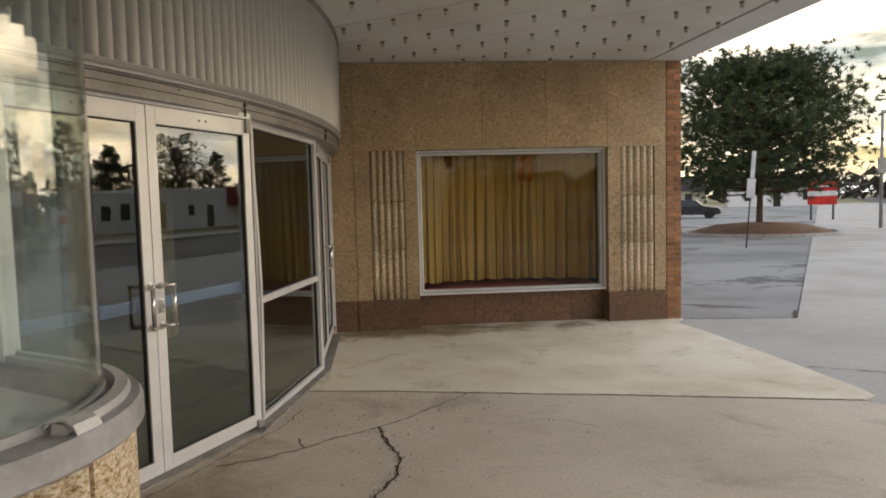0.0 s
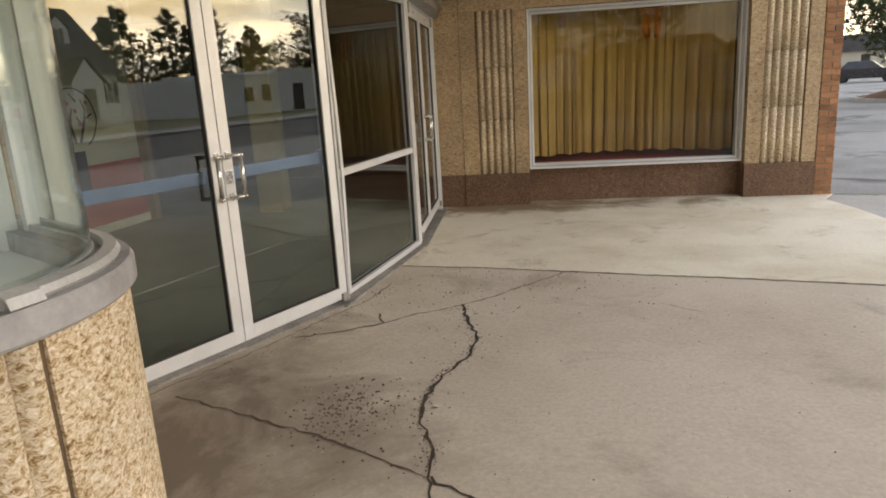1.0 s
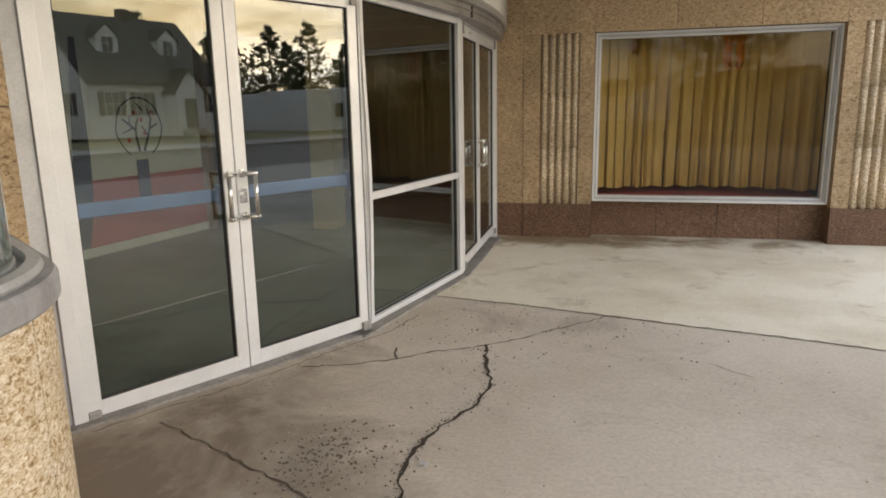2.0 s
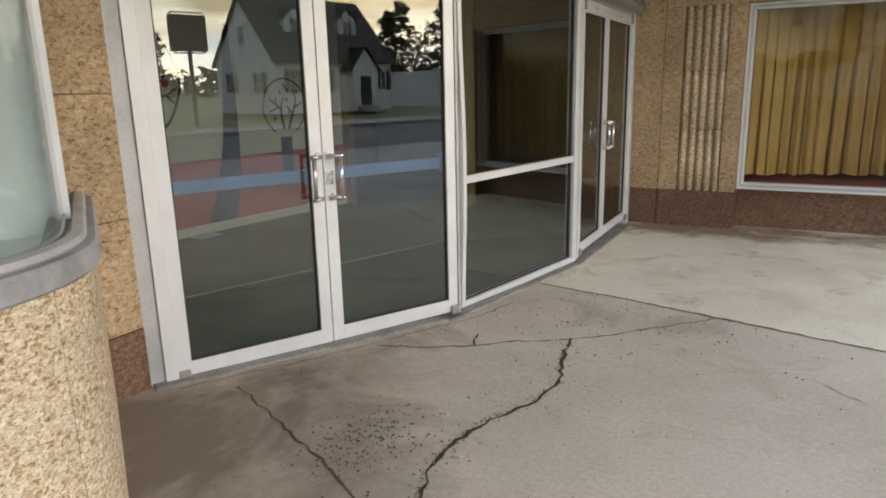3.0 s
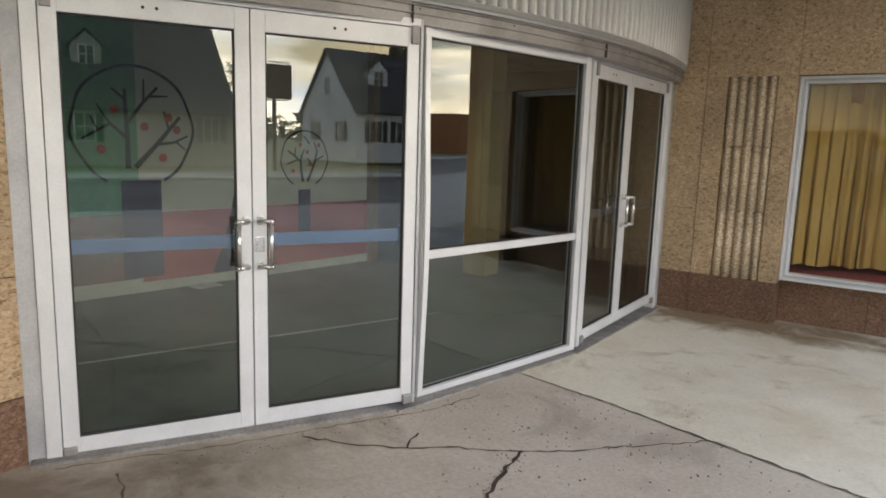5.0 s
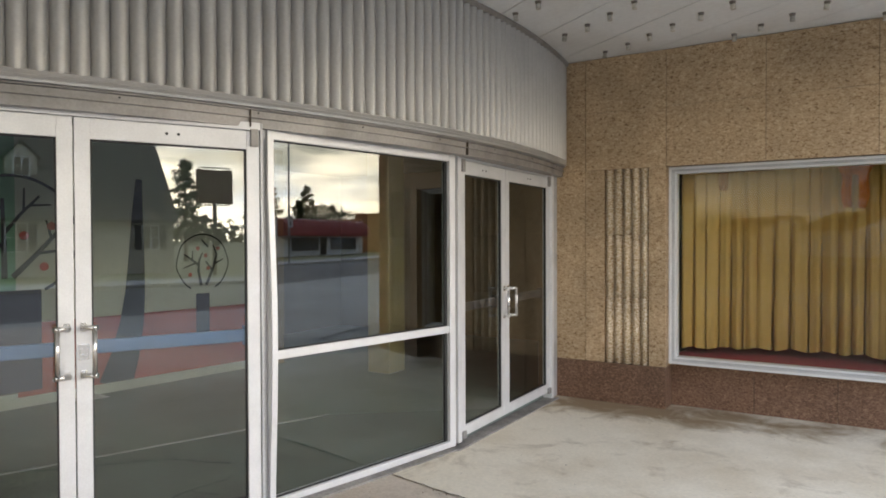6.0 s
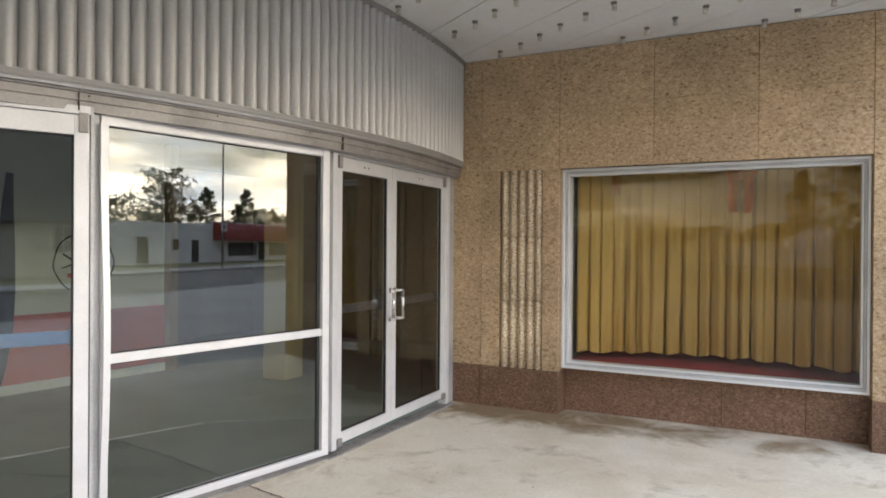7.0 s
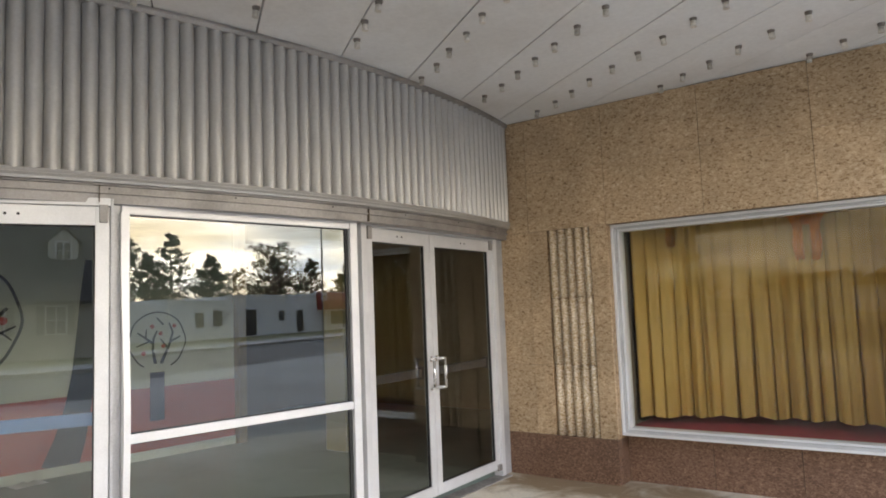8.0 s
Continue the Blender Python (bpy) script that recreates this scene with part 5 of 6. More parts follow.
# ---------------------------------------------------------------- across the street
def cottage(name, label, m, wide, deep, eave, ridge, wall_mat, porch, dormers):
    """A one-and-a-half storey house; local x along the street, local y away from the viewer."""
    h = thing(name, label, "house", m)
    bm = bmesh.new()
    box(bm, 0, wide, 0, deep, -0.4, eave)
    for x in (0, wide):
        x2 = x + (0.02 if x == 0 else -0.02)
        vs = [bm.verts.new(p) for p in ((x, 0, eave), (x, deep, eave), (x, deep / 2, ridge - 0.1))]
        vt = [bm.verts.new(p) for p in ((x2, 0, eave), (x2, deep, eave), (x2, deep / 2, ridge - 0.1))]
        bm.faces.new(vs), bm.faces.new(vt)
    part("wall", bm, wall_mat, h)
    bm = bmesh.new()
    ov, th = 0.3, 0.16
    k = (ridge - eave) / (deep / 2)
    prof = [(-ov, eave - ov * k), (deep / 2, ridge), (deep + ov, eave - ov * k), (deep + ov, eave - ov * k + th), (deep / 2, ridge + th), (-ov, eave - ov * k + th)]
    rows = [[bm.verts.new((x, y, z)) for y, z in prof] for x in (-0.25, wide + 0.25)]
    for j in range(6):
        bm.faces.new((rows[0][j], rows[0][(j + 1) % 6], rows[1][(j + 1) % 6], rows[1][j]))
    bm.faces.new(rows[0]), bm.faces.new(rows[1])
    roof = part("roof", bm, SHINGLE, h, "dark shingled gable roof")
    part("chimney", B(wide * 0.55, wide * 0.55 + 0.7, deep / 2 - 0.35, deep / 2 + 0.35, ridge - 0.3, ridge + 0.7), BARK, roof, "dark brick chimney")

    def win(x, y, z, w, hh, shut=True, m2=None):
        wd = new("window")
        wd.parent = h
        wd.matrix_local = m2 or Matrix.Translation((x, y, z))
        part("pane", B(-w / 2, w / 2, -0.02, 0.0, -hh / 2, hh / 2), HOUSE_GLASS, wd)
        fb = bmesh.new()
        for a in ((-w / 2 - 0.07, -w / 2, -hh / 2 - 0.07, hh / 2 + 0.07), (w / 2, w / 2 + 0.07, -hh / 2 - 0.07, hh / 2 + 0.07), (-w / 2, w / 2, hh / 2, hh / 2 + 0.07), (-w / 2, w / 2, -hh / 2 - 0.07, -hh / 2), (-0.03, 0.03, -hh / 2, hh / 2), (-w / 2, w / 2, -0.02, 0.02)):
            box(fb, a[0], a[1], -0.05, 0.0, a[2], a[3])
        part("frame", fb, HOUSE_WHITE, wd)
        if shut:
            for q in (-1, 1):
                part("shutter", B(*sorted((q * (w / 2 + 0.09), q * (w / 2 + 0.45))), -0.045, 0.0, -hh / 2 - 0.05, hh / 2 + 0.05), SHUTTER, wd)

    for x in (wide * 0.16, wide * 0.38):
        win(x, 0, 1.75, 0.9, 1.4)
    win(wide * 0.9, 0, 1.75, 0.8, 1.3)
    side = Matrix.Translation((-0.005, deep * 0.5, 5.0)) @ pose(0, 0, 0, 0, 0, -90)
    win(0, 0, 0, 0.8, 1.2, False, side)
    for f in (0.25, 0.72):
        win(0, 0, 0, 0.8, 1.3, True, Matrix.Translation((-0.005, deep * f, 1.75)) @ pose(0, 0, 0, 0, 0, -90))
    for f in dormers:
        x = wide * f
        y0 = deep * 0.20
        zb = eave + k * y0
        bm = bmesh.new()
        box(bm, x - 0.75, x + 0.75, y0, y0 + 2.0, zb - 0.3, zb + 1.15)
        vs = [bm.verts.new(p) for p in ((x - 0.75, y0, zb + 1.15), (x + 0.75, y0, zb + 1.15), (x, y0, zb + 1.85))]
        bm.faces.new(vs)
        part("dormer", bm, wall_mat, h)
        bm = bmesh.new()
        for q in (-1, 1):
            vs = [bm.verts.new(p) for p in ((x, y0 - 0.15, zb + 2.0), (x + q * 0.95, y0 - 0.15, zb + 1.05), (x + q * 0.95, y0 + 2.6, zb + 1.05), (x, y0 + 2.6, zb + 2.0))]
            bm.faces.new(vs)
        bmesh.ops.solidify(bm, geom=bm.faces[:], thickness=0.1)
        part("dormer_roof", bm, SHINGLE, h, "dark shingled dormer roof")
        win(x, y0 - 0.005, zb + 0.6, 0.7, 0.95, False)
    if porch:
        x = wide * porch
        bm = bmesh.new()
        box(bm, x - 1.1, x + 1.1, -1.3, 0.0, -0.4, 2.5)
        vs = [bm.verts.new(p) for p in ((x - 1.1, -1.3, 2.5), (x + 1.1, -1.3, 2.5), (x, -1.3, 3.9))]
        bm.faces.new(vs)
        part("porch", bm, wall_mat, h)
        bm = bmesh.new()
        for q in (-1, 1):
            vs = [bm.verts.new(p) for p in ((x, -1.5, 4.05), (x + q * 1.35, -1.5, 2.33), (x + q * 1.35, 1.2, 2.33), (x, 2.4, 4.05))]
            bm.faces.new(vs)
        bmesh.ops.solidify(bm, geom=bm.faces[:], thickness=0.12)
        part("porch_roof", bm, SHINGLE, h, "dark shingled porch gable")
        part("door", B(x - 0.45, x + 0.45, -1.34, -1.29, 0.0, 2.05), SHUTTER, h, "dark front door")
        st_bm = bmesh.new()
        for j in range(3):
            box(st_bm, x - 0.8, x + 0.8, -1.3 - 0.3 * (3 - j), -1.3, -0.4, -0.25 + 0.15 * j)
        part("steps", st_bm, SIDEWALK, h)
    return h


cottage("house", "white one-and-a-half storey house with dark roof and two dormers", street_pose(25.0, 36.0, 0.3), 9.6, 9.0, 3.2, 7.5, HOUSE_WHITE, 0.66, (0.28, 0.74))
cottage("house", "pale house with a steep dark roof and a dormer", street_pose(3.5, 34.5, 0.0), 12.6, 10.0, 2.9, 8.2, HOUSE_CREAM, 0.0, (0.42,))

shop = thing("shop_building", "long white single-storey shop with a red awning", "shop", street_pose(44.0, 36.0, -0.2))
bm = bmesh.new()
box(bm, 0, 7, 0, 12, -0.3, 3.1)
box(bm, 7, 21, 0, 14, -0.3, 3.6)
box(bm, 21, 42, 0, 14, -0.3, 4.0)
part("wall", bm, WHITE_WALL, shop, "white painted block wall")
for x0, x1, z1 in ((-0.1, 7, 3.1), (7, 21, 3.6), (21, 42.1, 4.0)):
    part("parapet", B(x0, x1, -0.08, 0.2, z1 + 0.002, z1 + 0.18), WHITE_WALL, shop)
bm = bmesh.new()
prof = [(0.0, 2.2), (-1.5, 2.2), (-1.5, 2.55), (-1.25, 3.3), (-0.7, 3.9), (0.0, 4.15)]
rows = [[bm.verts.new((x, y - 0.01, z)) for y, z in prof] for x in (21.2, 41.8)]
for j in range(5):
    bm.faces.new((rows[0][j], rows[0][j + 1], rows[1][j + 1], rows[1][j]))
bm.faces.new(rows[0]), bm.faces.new(rows[1])
part("awning", bm, AWNING, shop, "dark red rounded awning")
for x0, x1, z0, z1, mt in ((3.0, 4.0, 1.0, 2.2, HOUSE_GLASS), (5.2, 6.3, 1.0, 2.4, HOUSE_GLASS), (9.5, 11.0, 0, 2.4, SHUTTER), (14.5, 15.4, 1.2, 2.2, HOUSE_GLASS), (17.5, 18.6, 0, 2.2, SHUTTER), (24.0, 30.0, 0.5, 2.0, HOUSE_GLASS), (30.5, 32.0, 0, 2.1, SHUTTER), (33.0, 40.0, 0.5, 2.0, HOUSE_GLASS)):
    part("window" if mt is HOUSE_GLASS else "door", B(x0, x1, -0.05, 0.0, z0, z1), mt, shop)
part("brick_end", B(42.12, 43.5, 0.5, 14, -0.3, 4.6), BRICK, shop, "dark brick end of the shop")
tagged(new("brick_building", finish(B(0, 4.5, 0, 9, -0.5, 5.6, bevel=0.05), "brick_building", BRICK)), "dark red brick building down the street", "building").matrix_world = street_pose(96, 33)

# pole sign
sg = thing("pole_sign", "brown square sign on a tall pole by the street", "sign", street_pose(16.9, 30.0, 0))
bm = bmesh.new()
cyl(bm, (0, 0, -0.4), (0, 0, 3.6), 0.11, 0.11, 12)
part("pole", bm, DARK_POLE, sg)
part("panel", B(-0.95, 0.95, -0.16, 0.16, 3.55, 5.35, bevel=0.02), SIGN_BROWN, sg, "brown sign face")
bm = bmesh.new()
for z in (3.47, 5.47):
    box(bm, -0.8, 0.8, -0.05, 0.05, z - 0.03, z + 0.03)
    for x in (-0.8, 0.8):
        box(bm, x - 0.03, x + 0.03, -0.05, 0.05, min(z, 3.55 if z < 4 else 5.35), max(z, 3.55 if z < 4 else 5.35))
part("rail", bm, DARK_POLE, sg)

def street_lamp(s, u, h):
    lp = thing("street_lamp", "tall grey street lamp on a slim pole", "street lamp", street_pose(s, u, -0.2))
    bm = bmesh.new()
    cyl(bm, (0, 0, 0), (0, 0, h), 0.09, 0.055, 12)
    part("pole", bm, POLE, lp)
    bm = bmesh.new()
    cyl(bm, (0, 0, h - 0.1), (0, -1.6, h + 0.45), 0.035, 0.03, 8)
    part("arm", bm, POLE, lp)
    part("head", B(-0.12, 0.12, -2.2, -1.5, h + 0.40, h + 0.55, bevel=0.03), POLE, lp)
    part("route_sign", B(-0.35, 0.35, -0.14, -0.10, 2.7, 3.5, bevel=0.01), SIGN_WHITE, lp, "white route sign with dark bars")
    bm = bmesh.new()
    box(bm, -0.28, 0.28, -0.150, -0.141, 3.28, 3.42)
    box(bm, -0.16, 0.16, -0.150, -0.141, 2.85, 3.12)
    part("route_sign_bars", bm, DARK_POLE, lp)
    return lp


street_lamp(45.0, 22.0, 9.0)
street_lamp(70.0, 7.2, 9.0)

# traffic signal down the street
tsg = thing("traffic_signal", "dark traffic signal on a long mast arm", "traffic signal", street_pose(105, 24, -0.2))
bm = bmesh.new()
cyl(bm, (0, 0, 0), (0, 0, 7.0), 0.16, 0.12, 10)
part("pole", bm, DARK_POLE, tsg)
bm = bmesh.new()
cyl(bm, (0, 0, 5.6), (0, -8.0, 6.1), 0.10, 0.06, 8)
part("mast_arm", bm, DARK_POLE, tsg)
for y in (-5.0, -7.6):
    part("signal_head", B(-0.2, 0.2, y - 0.2, y + 0.2, 5.0, 6.2, bevel=0.03), DARK_POLE, tsg)


# ---------------------------------------------------------------- trees
def pine(place, height, spread, low, seed, clumps, dense, label, size=0.42, round_top=True):
    """A pine: tapered trunk, whorled limbs, and needle clumps set out along them."""
    rng = random.Random(seed)
    tr = thing("pine_tree", label, "tree", Matrix.Translation(place))
    bm = bmesh.new()
    steps = 7
    pts = [Vector((0.12 * math.sin(k * 1.3) * k / steps, 0.1 * math.cos(k * 1.7) * k / steps, height * 0.93 * k / steps - 0.2)) for k in range(steps + 1)]
    r0 = height * 0.024
    for k in range(steps):
        cyl(bm, pts[k], pts[k + 1], r0 * (1 - 0.9 * k / steps), r0 * (1 - 0.9 * (k + 1) / steps), 9, False)
    tips = []
    limbs = int(dense)
    for i in range(limbs):
        v = low + (0.97 - low) * (i + rng.random()) / limbs
        an = i * 2.399 + rng.uniform(-0.4, 0.4)
        q = (v - low) / (1 - low)
        if round_top:
            reach = spread * (max(0.03, 1 - abs(2 * q - 0.80) ** 2.6 / 1.5)) ** 0.6 * rng.uniform(0.8, 1.08)
        else:
            reach = spread * (1.02 - q) ** 0.8 * rng.uniform(0.35, 1.25)
        b = Vector((0, 0, height * v))
        rise = rng.uniform(0.0, 0.35) + (0.5 * q if round_top else 0.0)
        tip = b + Vector((math.cos(an), math.sin(an), rise)).normalized() * reach
        mid = b.lerp(tip, 0.5) - Vector((0, 0, 0.04 * reach))
        cyl(bm, b, mid, 0.02 + 0.012 * reach, 0.016 + 0.005 * reach, 5, False)
        cyl(bm, mid, tip, 0.016 + 0.005 * reach, 0.008, 5, False)
        for c in range(clumps):
            f = rng.uniform(0.35, 1.03) ** 0.8
            base = b.lerp(mid, f * 2) if f < 0.5 else mid.lerp(tip, f * 2 - 1)
            tips.append(base + Vector((rng.gauss(0, 1), rng.gauss(0, 1), rng.gauss(0.25, 0.6))) * (0.10 * reach + 0.08))
    part("trunk", bm, BARK, tr)
    vs, fs = [], []
    for c in tips:
        n = rng.randint(16, 24)
        sz = size * rng.uniform(0.7, 1.25)
        for _ in range(n):
            d = Vector((rng.gauss(0, 1), rng.gauss(0, 1), rng.gauss(0.35, 0.8))).normalized()
            sd = d.orthogonal().normalized()
            sd.rotate(Matrix.Rotation(rng.uniform(0, 6.28), 3, d))
            p = c + d * sz * rng.uniform(0, 0.2)
            e = c + d * sz * rng.uniform(0.6, 1.1)
            i = len(vs)
            vs += [p - sd * sz * 0.10, p + sd * sz * 0.10, e]
            fs.append((i, i + 1, i + 2))
    me = bpy.data.meshes.new("crown")
    me.from_pydata([tuple(v) for v in vs], [], fs)
    me.materials.append(NEEDLES)
    cr = new("crown", me)
    cr.parent = tr
    return tr


TREE = Vector((17.6, 28.4, 0.35))
pine(TREE, 6.2, 4.1, 0.20, 3, 30, 190, "broad round-headed green pine on a mulched mound", 0.22)
bm = bmesh.new()
ringz = [(2.9, -0.1), (2.5, 0.12), (1.7, 0.33), (0.6, 0.42)]
rows = [[bm.verts.new((TREE.x + r * (1 + 0.06 * math.sin(3 * k + r)) * math.cos(k * math.tau / 40), TREE.y + r * math.sin(k * math.tau / 40), z)) for k in range(40)] for r, z in ringz]
for a, b in zip(rows, rows[1:]):
    for k in range(40):
        bm.faces.new((a[k], a[(k + 1) % 40], b[(k + 1) % 40], b[k])).smooth = True
bm.faces.new(rows[-1])
tagged(new("mulch_bed", finish(bm, "mulch_bed", MULCH, True)), "round reddish mulch mound under the pine", "flower bed")
bm = bmesh.new()
for k in range(40):
    a0, a1 = k * math.tau / 40, (k + 0.94) * math.tau / 40
    for r0, r1 in ((2.92, 3.12),):
        p = [(TREE.x + r * math.cos(a), TREE.y + r * math.sin(a)) for r, a in ((r0, a0), (r1, a0), (r1, a1), (r0, a1))]
        prism(bm, p, -0.3, 0.05)
tagged(new("kerb_ring", finish(bm, "kerb_ring", SIDEWALK)), "pale concrete kerb round the mulch bed", "kerb", kind="structure")

for i, (s_, u_, h_, sp_, rt) in enumerate(((47, 52, 11.5, 2.6, False), (51, 55, 10.5, 2.8, False), (55.5, 53, 11.5, 3.0, False), (60, 55, 11.0, 2.8, False), (64.5, 56, 11.5, 2.6, False), (69, 54, 10.0, 2.6, False), (74, 57, 8.0, 3.2, True), (83, 55, 10.5, 3.6, True), (87, 58, 11.0, 2.8, False), (92.5, 55, 11.5, 2.6, False), (103, 56, 10.5, 2.4, False), (107, 57, 11.2, 2.4, False), (115, 58, 8.0, 3.4, True), (121, 58, 7.5, 3.6, True), (23.5, 55, 8.5, 1.5, False), (37.5, 50, 10.5, 3.0, False))):
    pine(st(s_, u_, -0.2), h_ * (0.82 + 0.3 * ((i * 37) % 10) / 10), sp_ * 1.45, 0.22, 20 + i, 14, 50, "dark pine behind the buildings across the street", 0.36, rt)


def bare_tree(place, height, seed, label):
    rng = random.Random(seed)
    tr = thing("bare_tree", label, "tree", Matrix.Translation(place))
    bm = bmesh.new()

    def grow(p, d, l, r, depth):
        q = p + d * l
        cyl(bm, p, q, r, r * 0.68, 5, False)
        if depth == 0:
            return
        for _ in range(3 if depth > 1 else 4):
            e = (d + Vector((rng.gauss(0, 0.45), rng.gauss(0, 0.45), rng.gauss(0.08, 0.25)))).normalized()
            grow(p.lerp(q, rng.uniform(0.6, 1.0)), e, l * rng.uniform(0.58, 0.82), r * 0.58, depth - 1)

    grow(Vector((0, 0, -0.2)), Vector((0, 0, 1)), height * 0.30, height * 0.022, 5)
    part("branches", bm, BARK, tr)
    return tr


bare_tree(st(78.5, 53, -0.2), 12, 3, "leafless tree behind the shop across the street")
bare_tree(st(98, 60, -0.2), 11, 5, "leafless tree far across the street")
for s_, u_, h_, sd_ in ((49, 58, 10.5, 7), (57.5, 60, 11.5, 8), (66.5, 61, 10.5, 9), (89.5, 62, 11, 12), (72, 60, 9.5, 13)):
    bare_tree(st(s_, u_, -0.2), h_, sd_, "leafless tree among the pines behind the shop")

# far woods along the horizon
bm = bmesh.new()
rng = random.Random(8)
for k in range(420):
    an = rng.uniform(0, math.tau)
    r = rng.uniform(170, 240)
    c = Vector((r * math.cos(an), r * math.sin(an), 0))
    h = rng.uniform(3.5, 8.0)
    for j in range(26):
        p = c + Vector((rng.gauss(0, 3.2), rng.gauss(0, 3.2), h * rng.random() ** 0.8))
        d = Vector((rng.gauss(0, 1), rng.gauss(0, 1), rng.gauss(0.6, 0.6))) * 1.1
        e = Vector((rng.gauss(0, 1), rng.gauss(0, 1), rng.gauss(0, 1))) * 0.9
        bm.faces.new([bm.verts.new(p - e), bm.verts.new(p + e), bm.verts.new(p + d)])
tagged(new("far_woods", finish(bm, "far_woods", FAR_WOODS)), "distant line of bare brown woods", "woods", kind="stuff")

# red and white road sign beyond the lot, with far small houses
rs = thing("roadside_sign", "red and white roadside sign board on two posts", "sign", Matrix.Translation((28.8, 40.9, 0)) @ pose(0, 0, 0, 0, 0, -35))
part("board", B(-0.8, 0.8, -0.1, 0.1, 1.70, 2.30, bevel=0.02), SIGN_RED, rs, "red upper sign board")
part("board", B(-0.8, 0.8, -0.1, 0.1, 1.40, 1.69, bevel=0.02), SIGN_WHITE, rs, "white middle sign board")
part("board", B(-0.8, 0.8, -0.1, 0.1, 0.85, 1.39, bevel=0.02), SIGN_RED, rs, "red lower sign board")
part("lettering", B(-0.6, 0.4, -0.112, -0.102, 1.95, 2.05), SIGN_WHITE, rs, "pale bar of unreadable lettering")
for x in (-0.6, 0.6):
    bm = bmesh.new()
    cyl(bm, (x, 0, -0.4), (x, 0, 0.9), 0.06, n=8)
    part("post", bm, DARK_POLE, rs)


def small_house(x, y, turn, w, d, label, mt):
    h = thing("house", label, "house", Matrix.Translation((x, y, -0.2)) @ pose(0, 0, 0, 0, 0, turn))
    bm = bmesh.new()
    box(bm, -w / 2, w / 2, -d / 2, d / 2, -0.2, 2.7)
    for q in (-1, 1):
        bm.faces.new([bm.verts.new(p) for p in ((q * w / 2, -d / 2, 2.7), (q * w / 2, d / 2, 2.7), (q * w / 2, 0, 4.4))])
    part("wall", bm, mt, h)
    bm = bmesh.new()
    for q in (-1, 1):
        bm.faces.new([bm.verts.new(p) for p in ((-w / 2 - 0.3, 0, 4.5), (w / 2 + 0.3, 0, 4.5), (w / 2 + 0.3, q * (d / 2 + 0.4), 2.5), (-w / 2 - 0.3, q * (d / 2 + 0.4), 2.5))])
    bmesh.ops.solidify(bm, geom=bm.faces[:], thickness=0.15)
    part("roof", bm, SHINGLE, h, "dark gable roof")
    for x2 in (-w * 0.3, 0.0, w * 0.3):
        part("window" if x2 else "door", B(x2 - 0.45, x2 + 0.45, -d / 2 - 0.03, -d / 2, 0.9 if x2 else 0.0, 2.1), HOUSE_GLASS if x2 else SHUTTER, h)


for x, y, tn, w, mt in ((24, 86, -15, 11, HOUSE_CREAM), (40, 92, -20, 10, HOUSE_CREAM), (56, 92, -25, 12, HOUSE_WHITE), (74, 84, -35, 10, HOUSE_WHITE), (88, 96, -35, 11, HOUSE_CREAM)):
    small_house(x, y, tn, w, 7, "small distant house with a dark gable roof", mt)
# the street the other way: assumed houses and pines, hiding sky reflected in the display window
for k, (s_, w_, mt) in enumerate(((-16, 11, HOUSE_WHITE), (-32, 12, HOUSE_CREAM), (-50, 10, HOUSE_WHITE), (-70, 13, HOUSE_CREAM))):
    q = st(s_, 39)
    small_house(q.x, q.y, -124 + 180, w_, 8, "assumed small house with a dark gable roof, added down the street", mt)
for k, (s_, u_) in enumerate(((-8, 50), (-22, 48), (-40, 47), (-58, 46), (-24, 27))):
    pine(st(s_, u_, -0.2), 11.0, 3.2, 0.22, 60 + k, 6, 46, "assumed dark pine, added among the houses down the street", 0.60, k % 2 == 0)
# slim utility pole and leaning white marker post
up = thing("utility_pole", "grey utility pole beside the sidewalk", "utility pole", Matrix.Translation((24.0, 29.6, -0.2)))
bm = bmesh.new()
cyl(bm, (0, 0, 0), (0, 0, 5.4), 0.08, 0.06, 10)
part("pole", bm, POLE, up)
part("plate", B(-0.25, 0.25, -0.1, -0.06, 2.6, 3.3, bevel=0.01), POLE, up, "small grey plate on the pole")
mk = thing("marker_post", "leaning white marker panel on a dark stake", "marker", Matrix.Translation((13.05, 21.2, -0.35)) @ pose(0, 0, 0, 0, 4, -30))
bm = bmesh.new()
cyl(bm, (0, 0, 0), (0, 0, 2.0), 0.022, n=8)
part("stake", bm, DARK_POLE, mk)
part("panel", B(-0.12, 0.12, -0.03, 0.03, 1.85, 2.45, bevel=0.02), SIGN_WHITE, mk)
part("panel", B(-0.05, 0.07, -0.03, 0.03, 2.46, 3.30, bevel=0.02), SIGN_WHITE, mk)


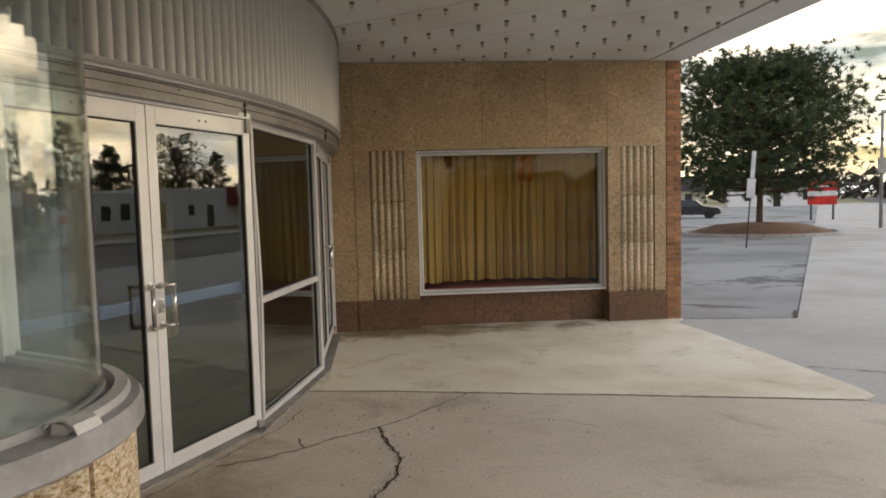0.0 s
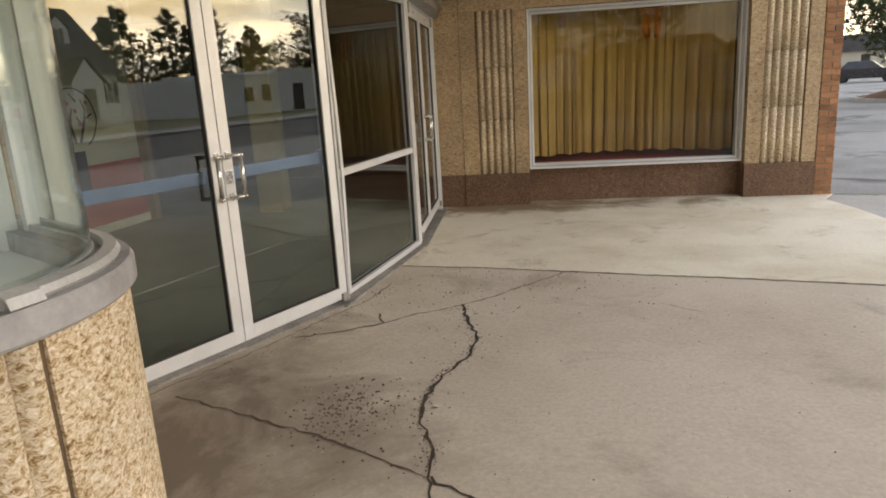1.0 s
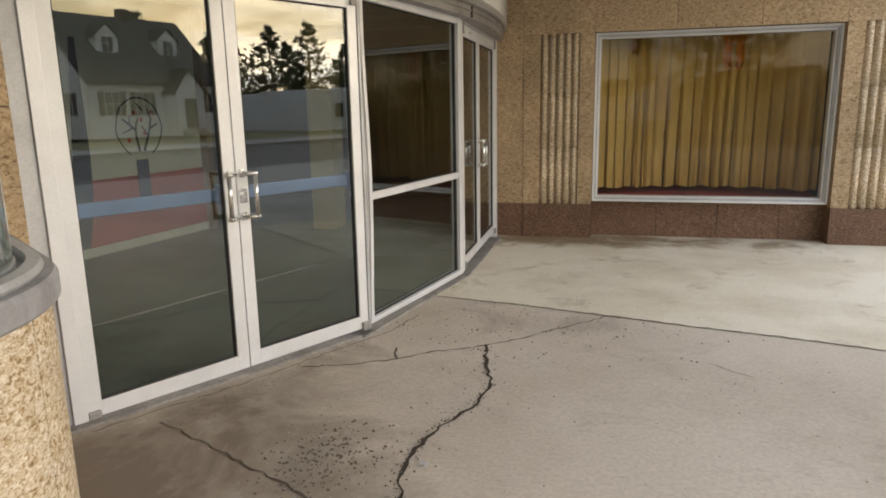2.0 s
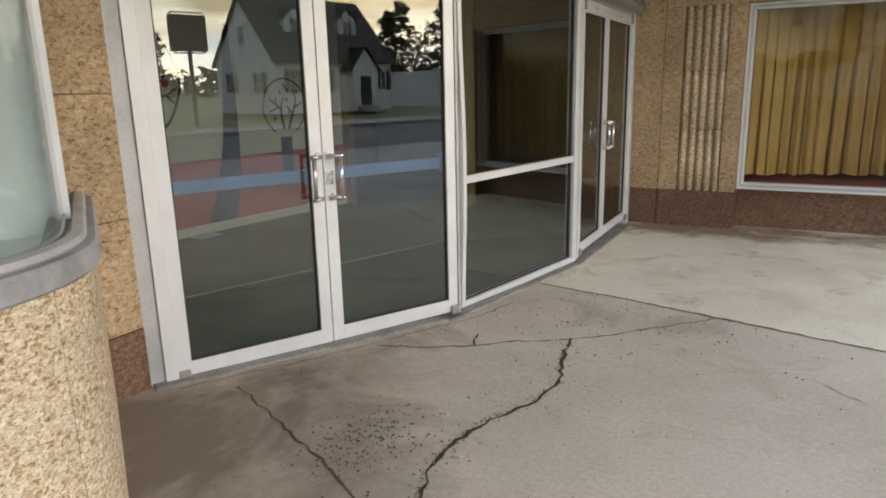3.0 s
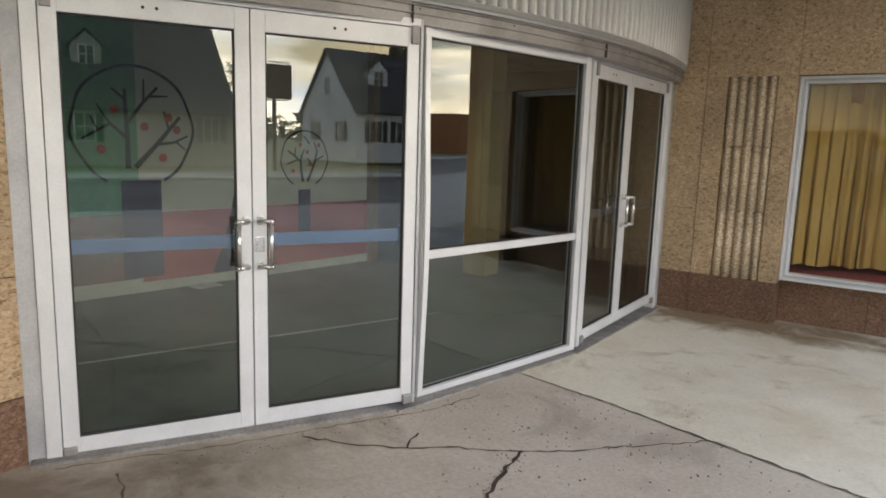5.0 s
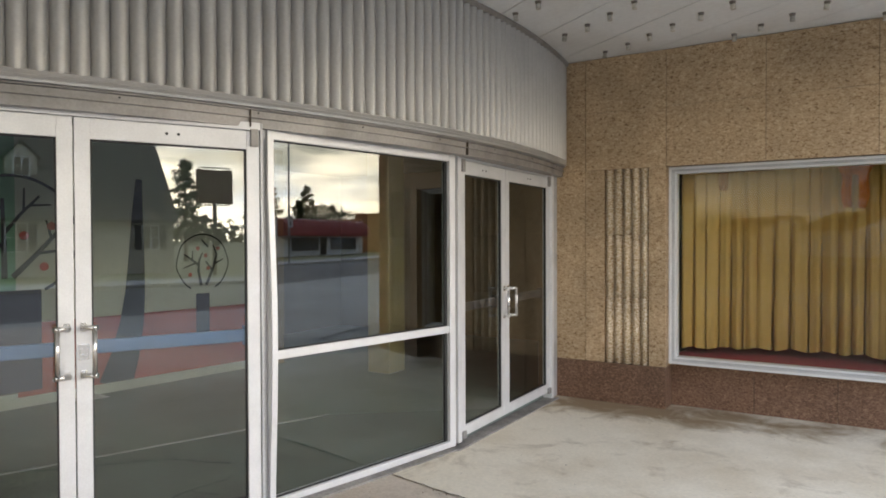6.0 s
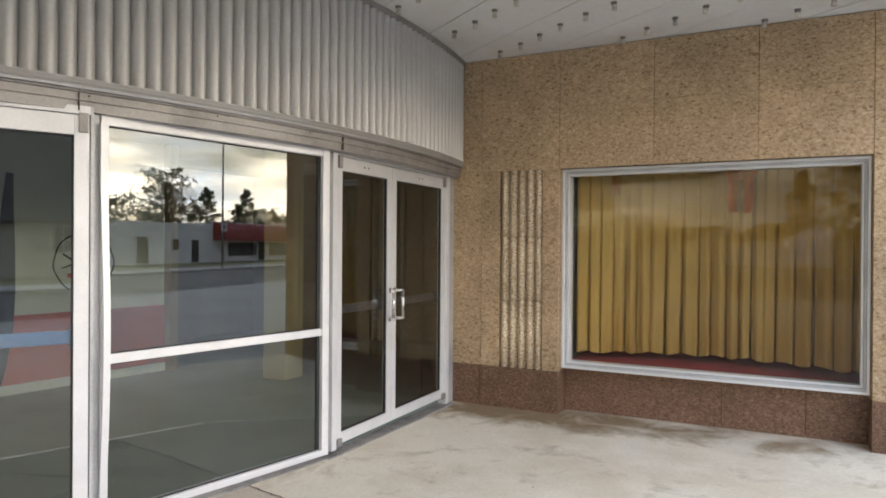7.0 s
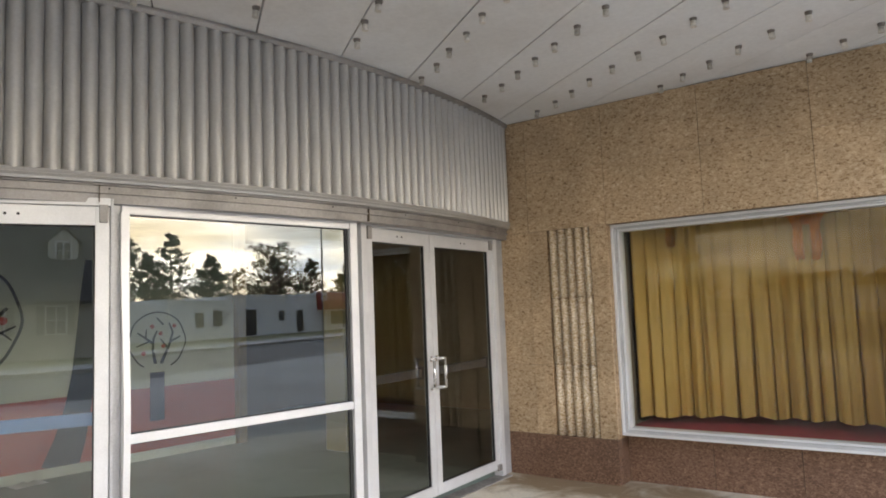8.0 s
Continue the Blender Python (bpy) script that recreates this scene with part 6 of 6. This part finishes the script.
def parked_car(place, turn, paint, label):
    """A parked saloon: shaped body, glasshouse and four wheels."""
    c = thing("car", label, "car", Matrix.Translation(place) @ pose(0, 0, 0, 0, 0, turn), "cars parked beyond the lot")
    bm = bmesh.new()
    prof = [(-2.2, 0.30), (-2.25, 0.75), (-1.6, 0.92), (1.0, 0.95), (2.05, 0.80), (2.2, 0.55), (2.15, 0.30)]
    rows = [[bm.verts.new((x, y, z)) for x, z in prof] for y in (-0.85, 0.85)]
    n = len(prof)
    for j in range(n):
        bm.faces.new((rows[0][j], rows[0][(j + 1) % n], rows[1][(j + 1) % n], rows[1][j]))
    bm.faces.new(rows[0]), bm.faces.new(rows[1])
    bmesh.ops.bevel(bm, geom=bm.edges[:], offset=0.06, segments=2, affect="EDGES")
    part("body", bm, paint, c)
    bm = bmesh.new()
    lo = [bm.verts.new(p) for p in ((-1.5, -0.78, 0.93), (1.0, -0.78, 0.93), (1.0, 0.78, 0.93), (-1.5, 0.78, 0.93))]
    hi = [bm.verts.new(p) for p in ((-1.0, -0.62, 1.42), (0.35, -0.62, 1.42), (0.35, 0.62, 1.42), (-1.0, 0.62, 1.42))]
    bm.faces.new(hi)
    for j in range(4):
        bm.faces.new((lo[j], lo[(j + 1) % 4], hi[(j + 1) % 4], hi[j]))
    part("windows", bm, HOUSE_GLASS, c, "dark car windows")
    for x in (-1.35, 1.35):
        for y in (-0.80, 0.80):
            bm = bmesh.new()
            cyl(bm, (x, y - 0.1, 0.32), (x, y + 0.1, 0.32), 0.32, n=18)
            part("wheel", bm, RUBBER, c)


CAR_DARK = material("dark_car_paint", (0.05, 0.05, 0.06), 0.25, 0.3, grain=3, grain_amt=0.05, bump=0)
CAR_SILVER = material("silver_car_paint", (0.42, 0.43, 0.45), 0.3, 0.5, grain=3, grain_amt=0.05, bump=0)
for x, y, tn, mt, lb in ((14.0, 47.0, -20, CAR_DARK, "dark saloon car parked beyond the lot"), (19.5, 49.0, -25, CAR_SILVER, "silver saloon car parked beyond the lot"), (25.0, 51.0, -30, CAR_DARK, "dark saloon car parked beyond the lot")):
    parked_car((x, y, -0.12), tn, mt, lb)
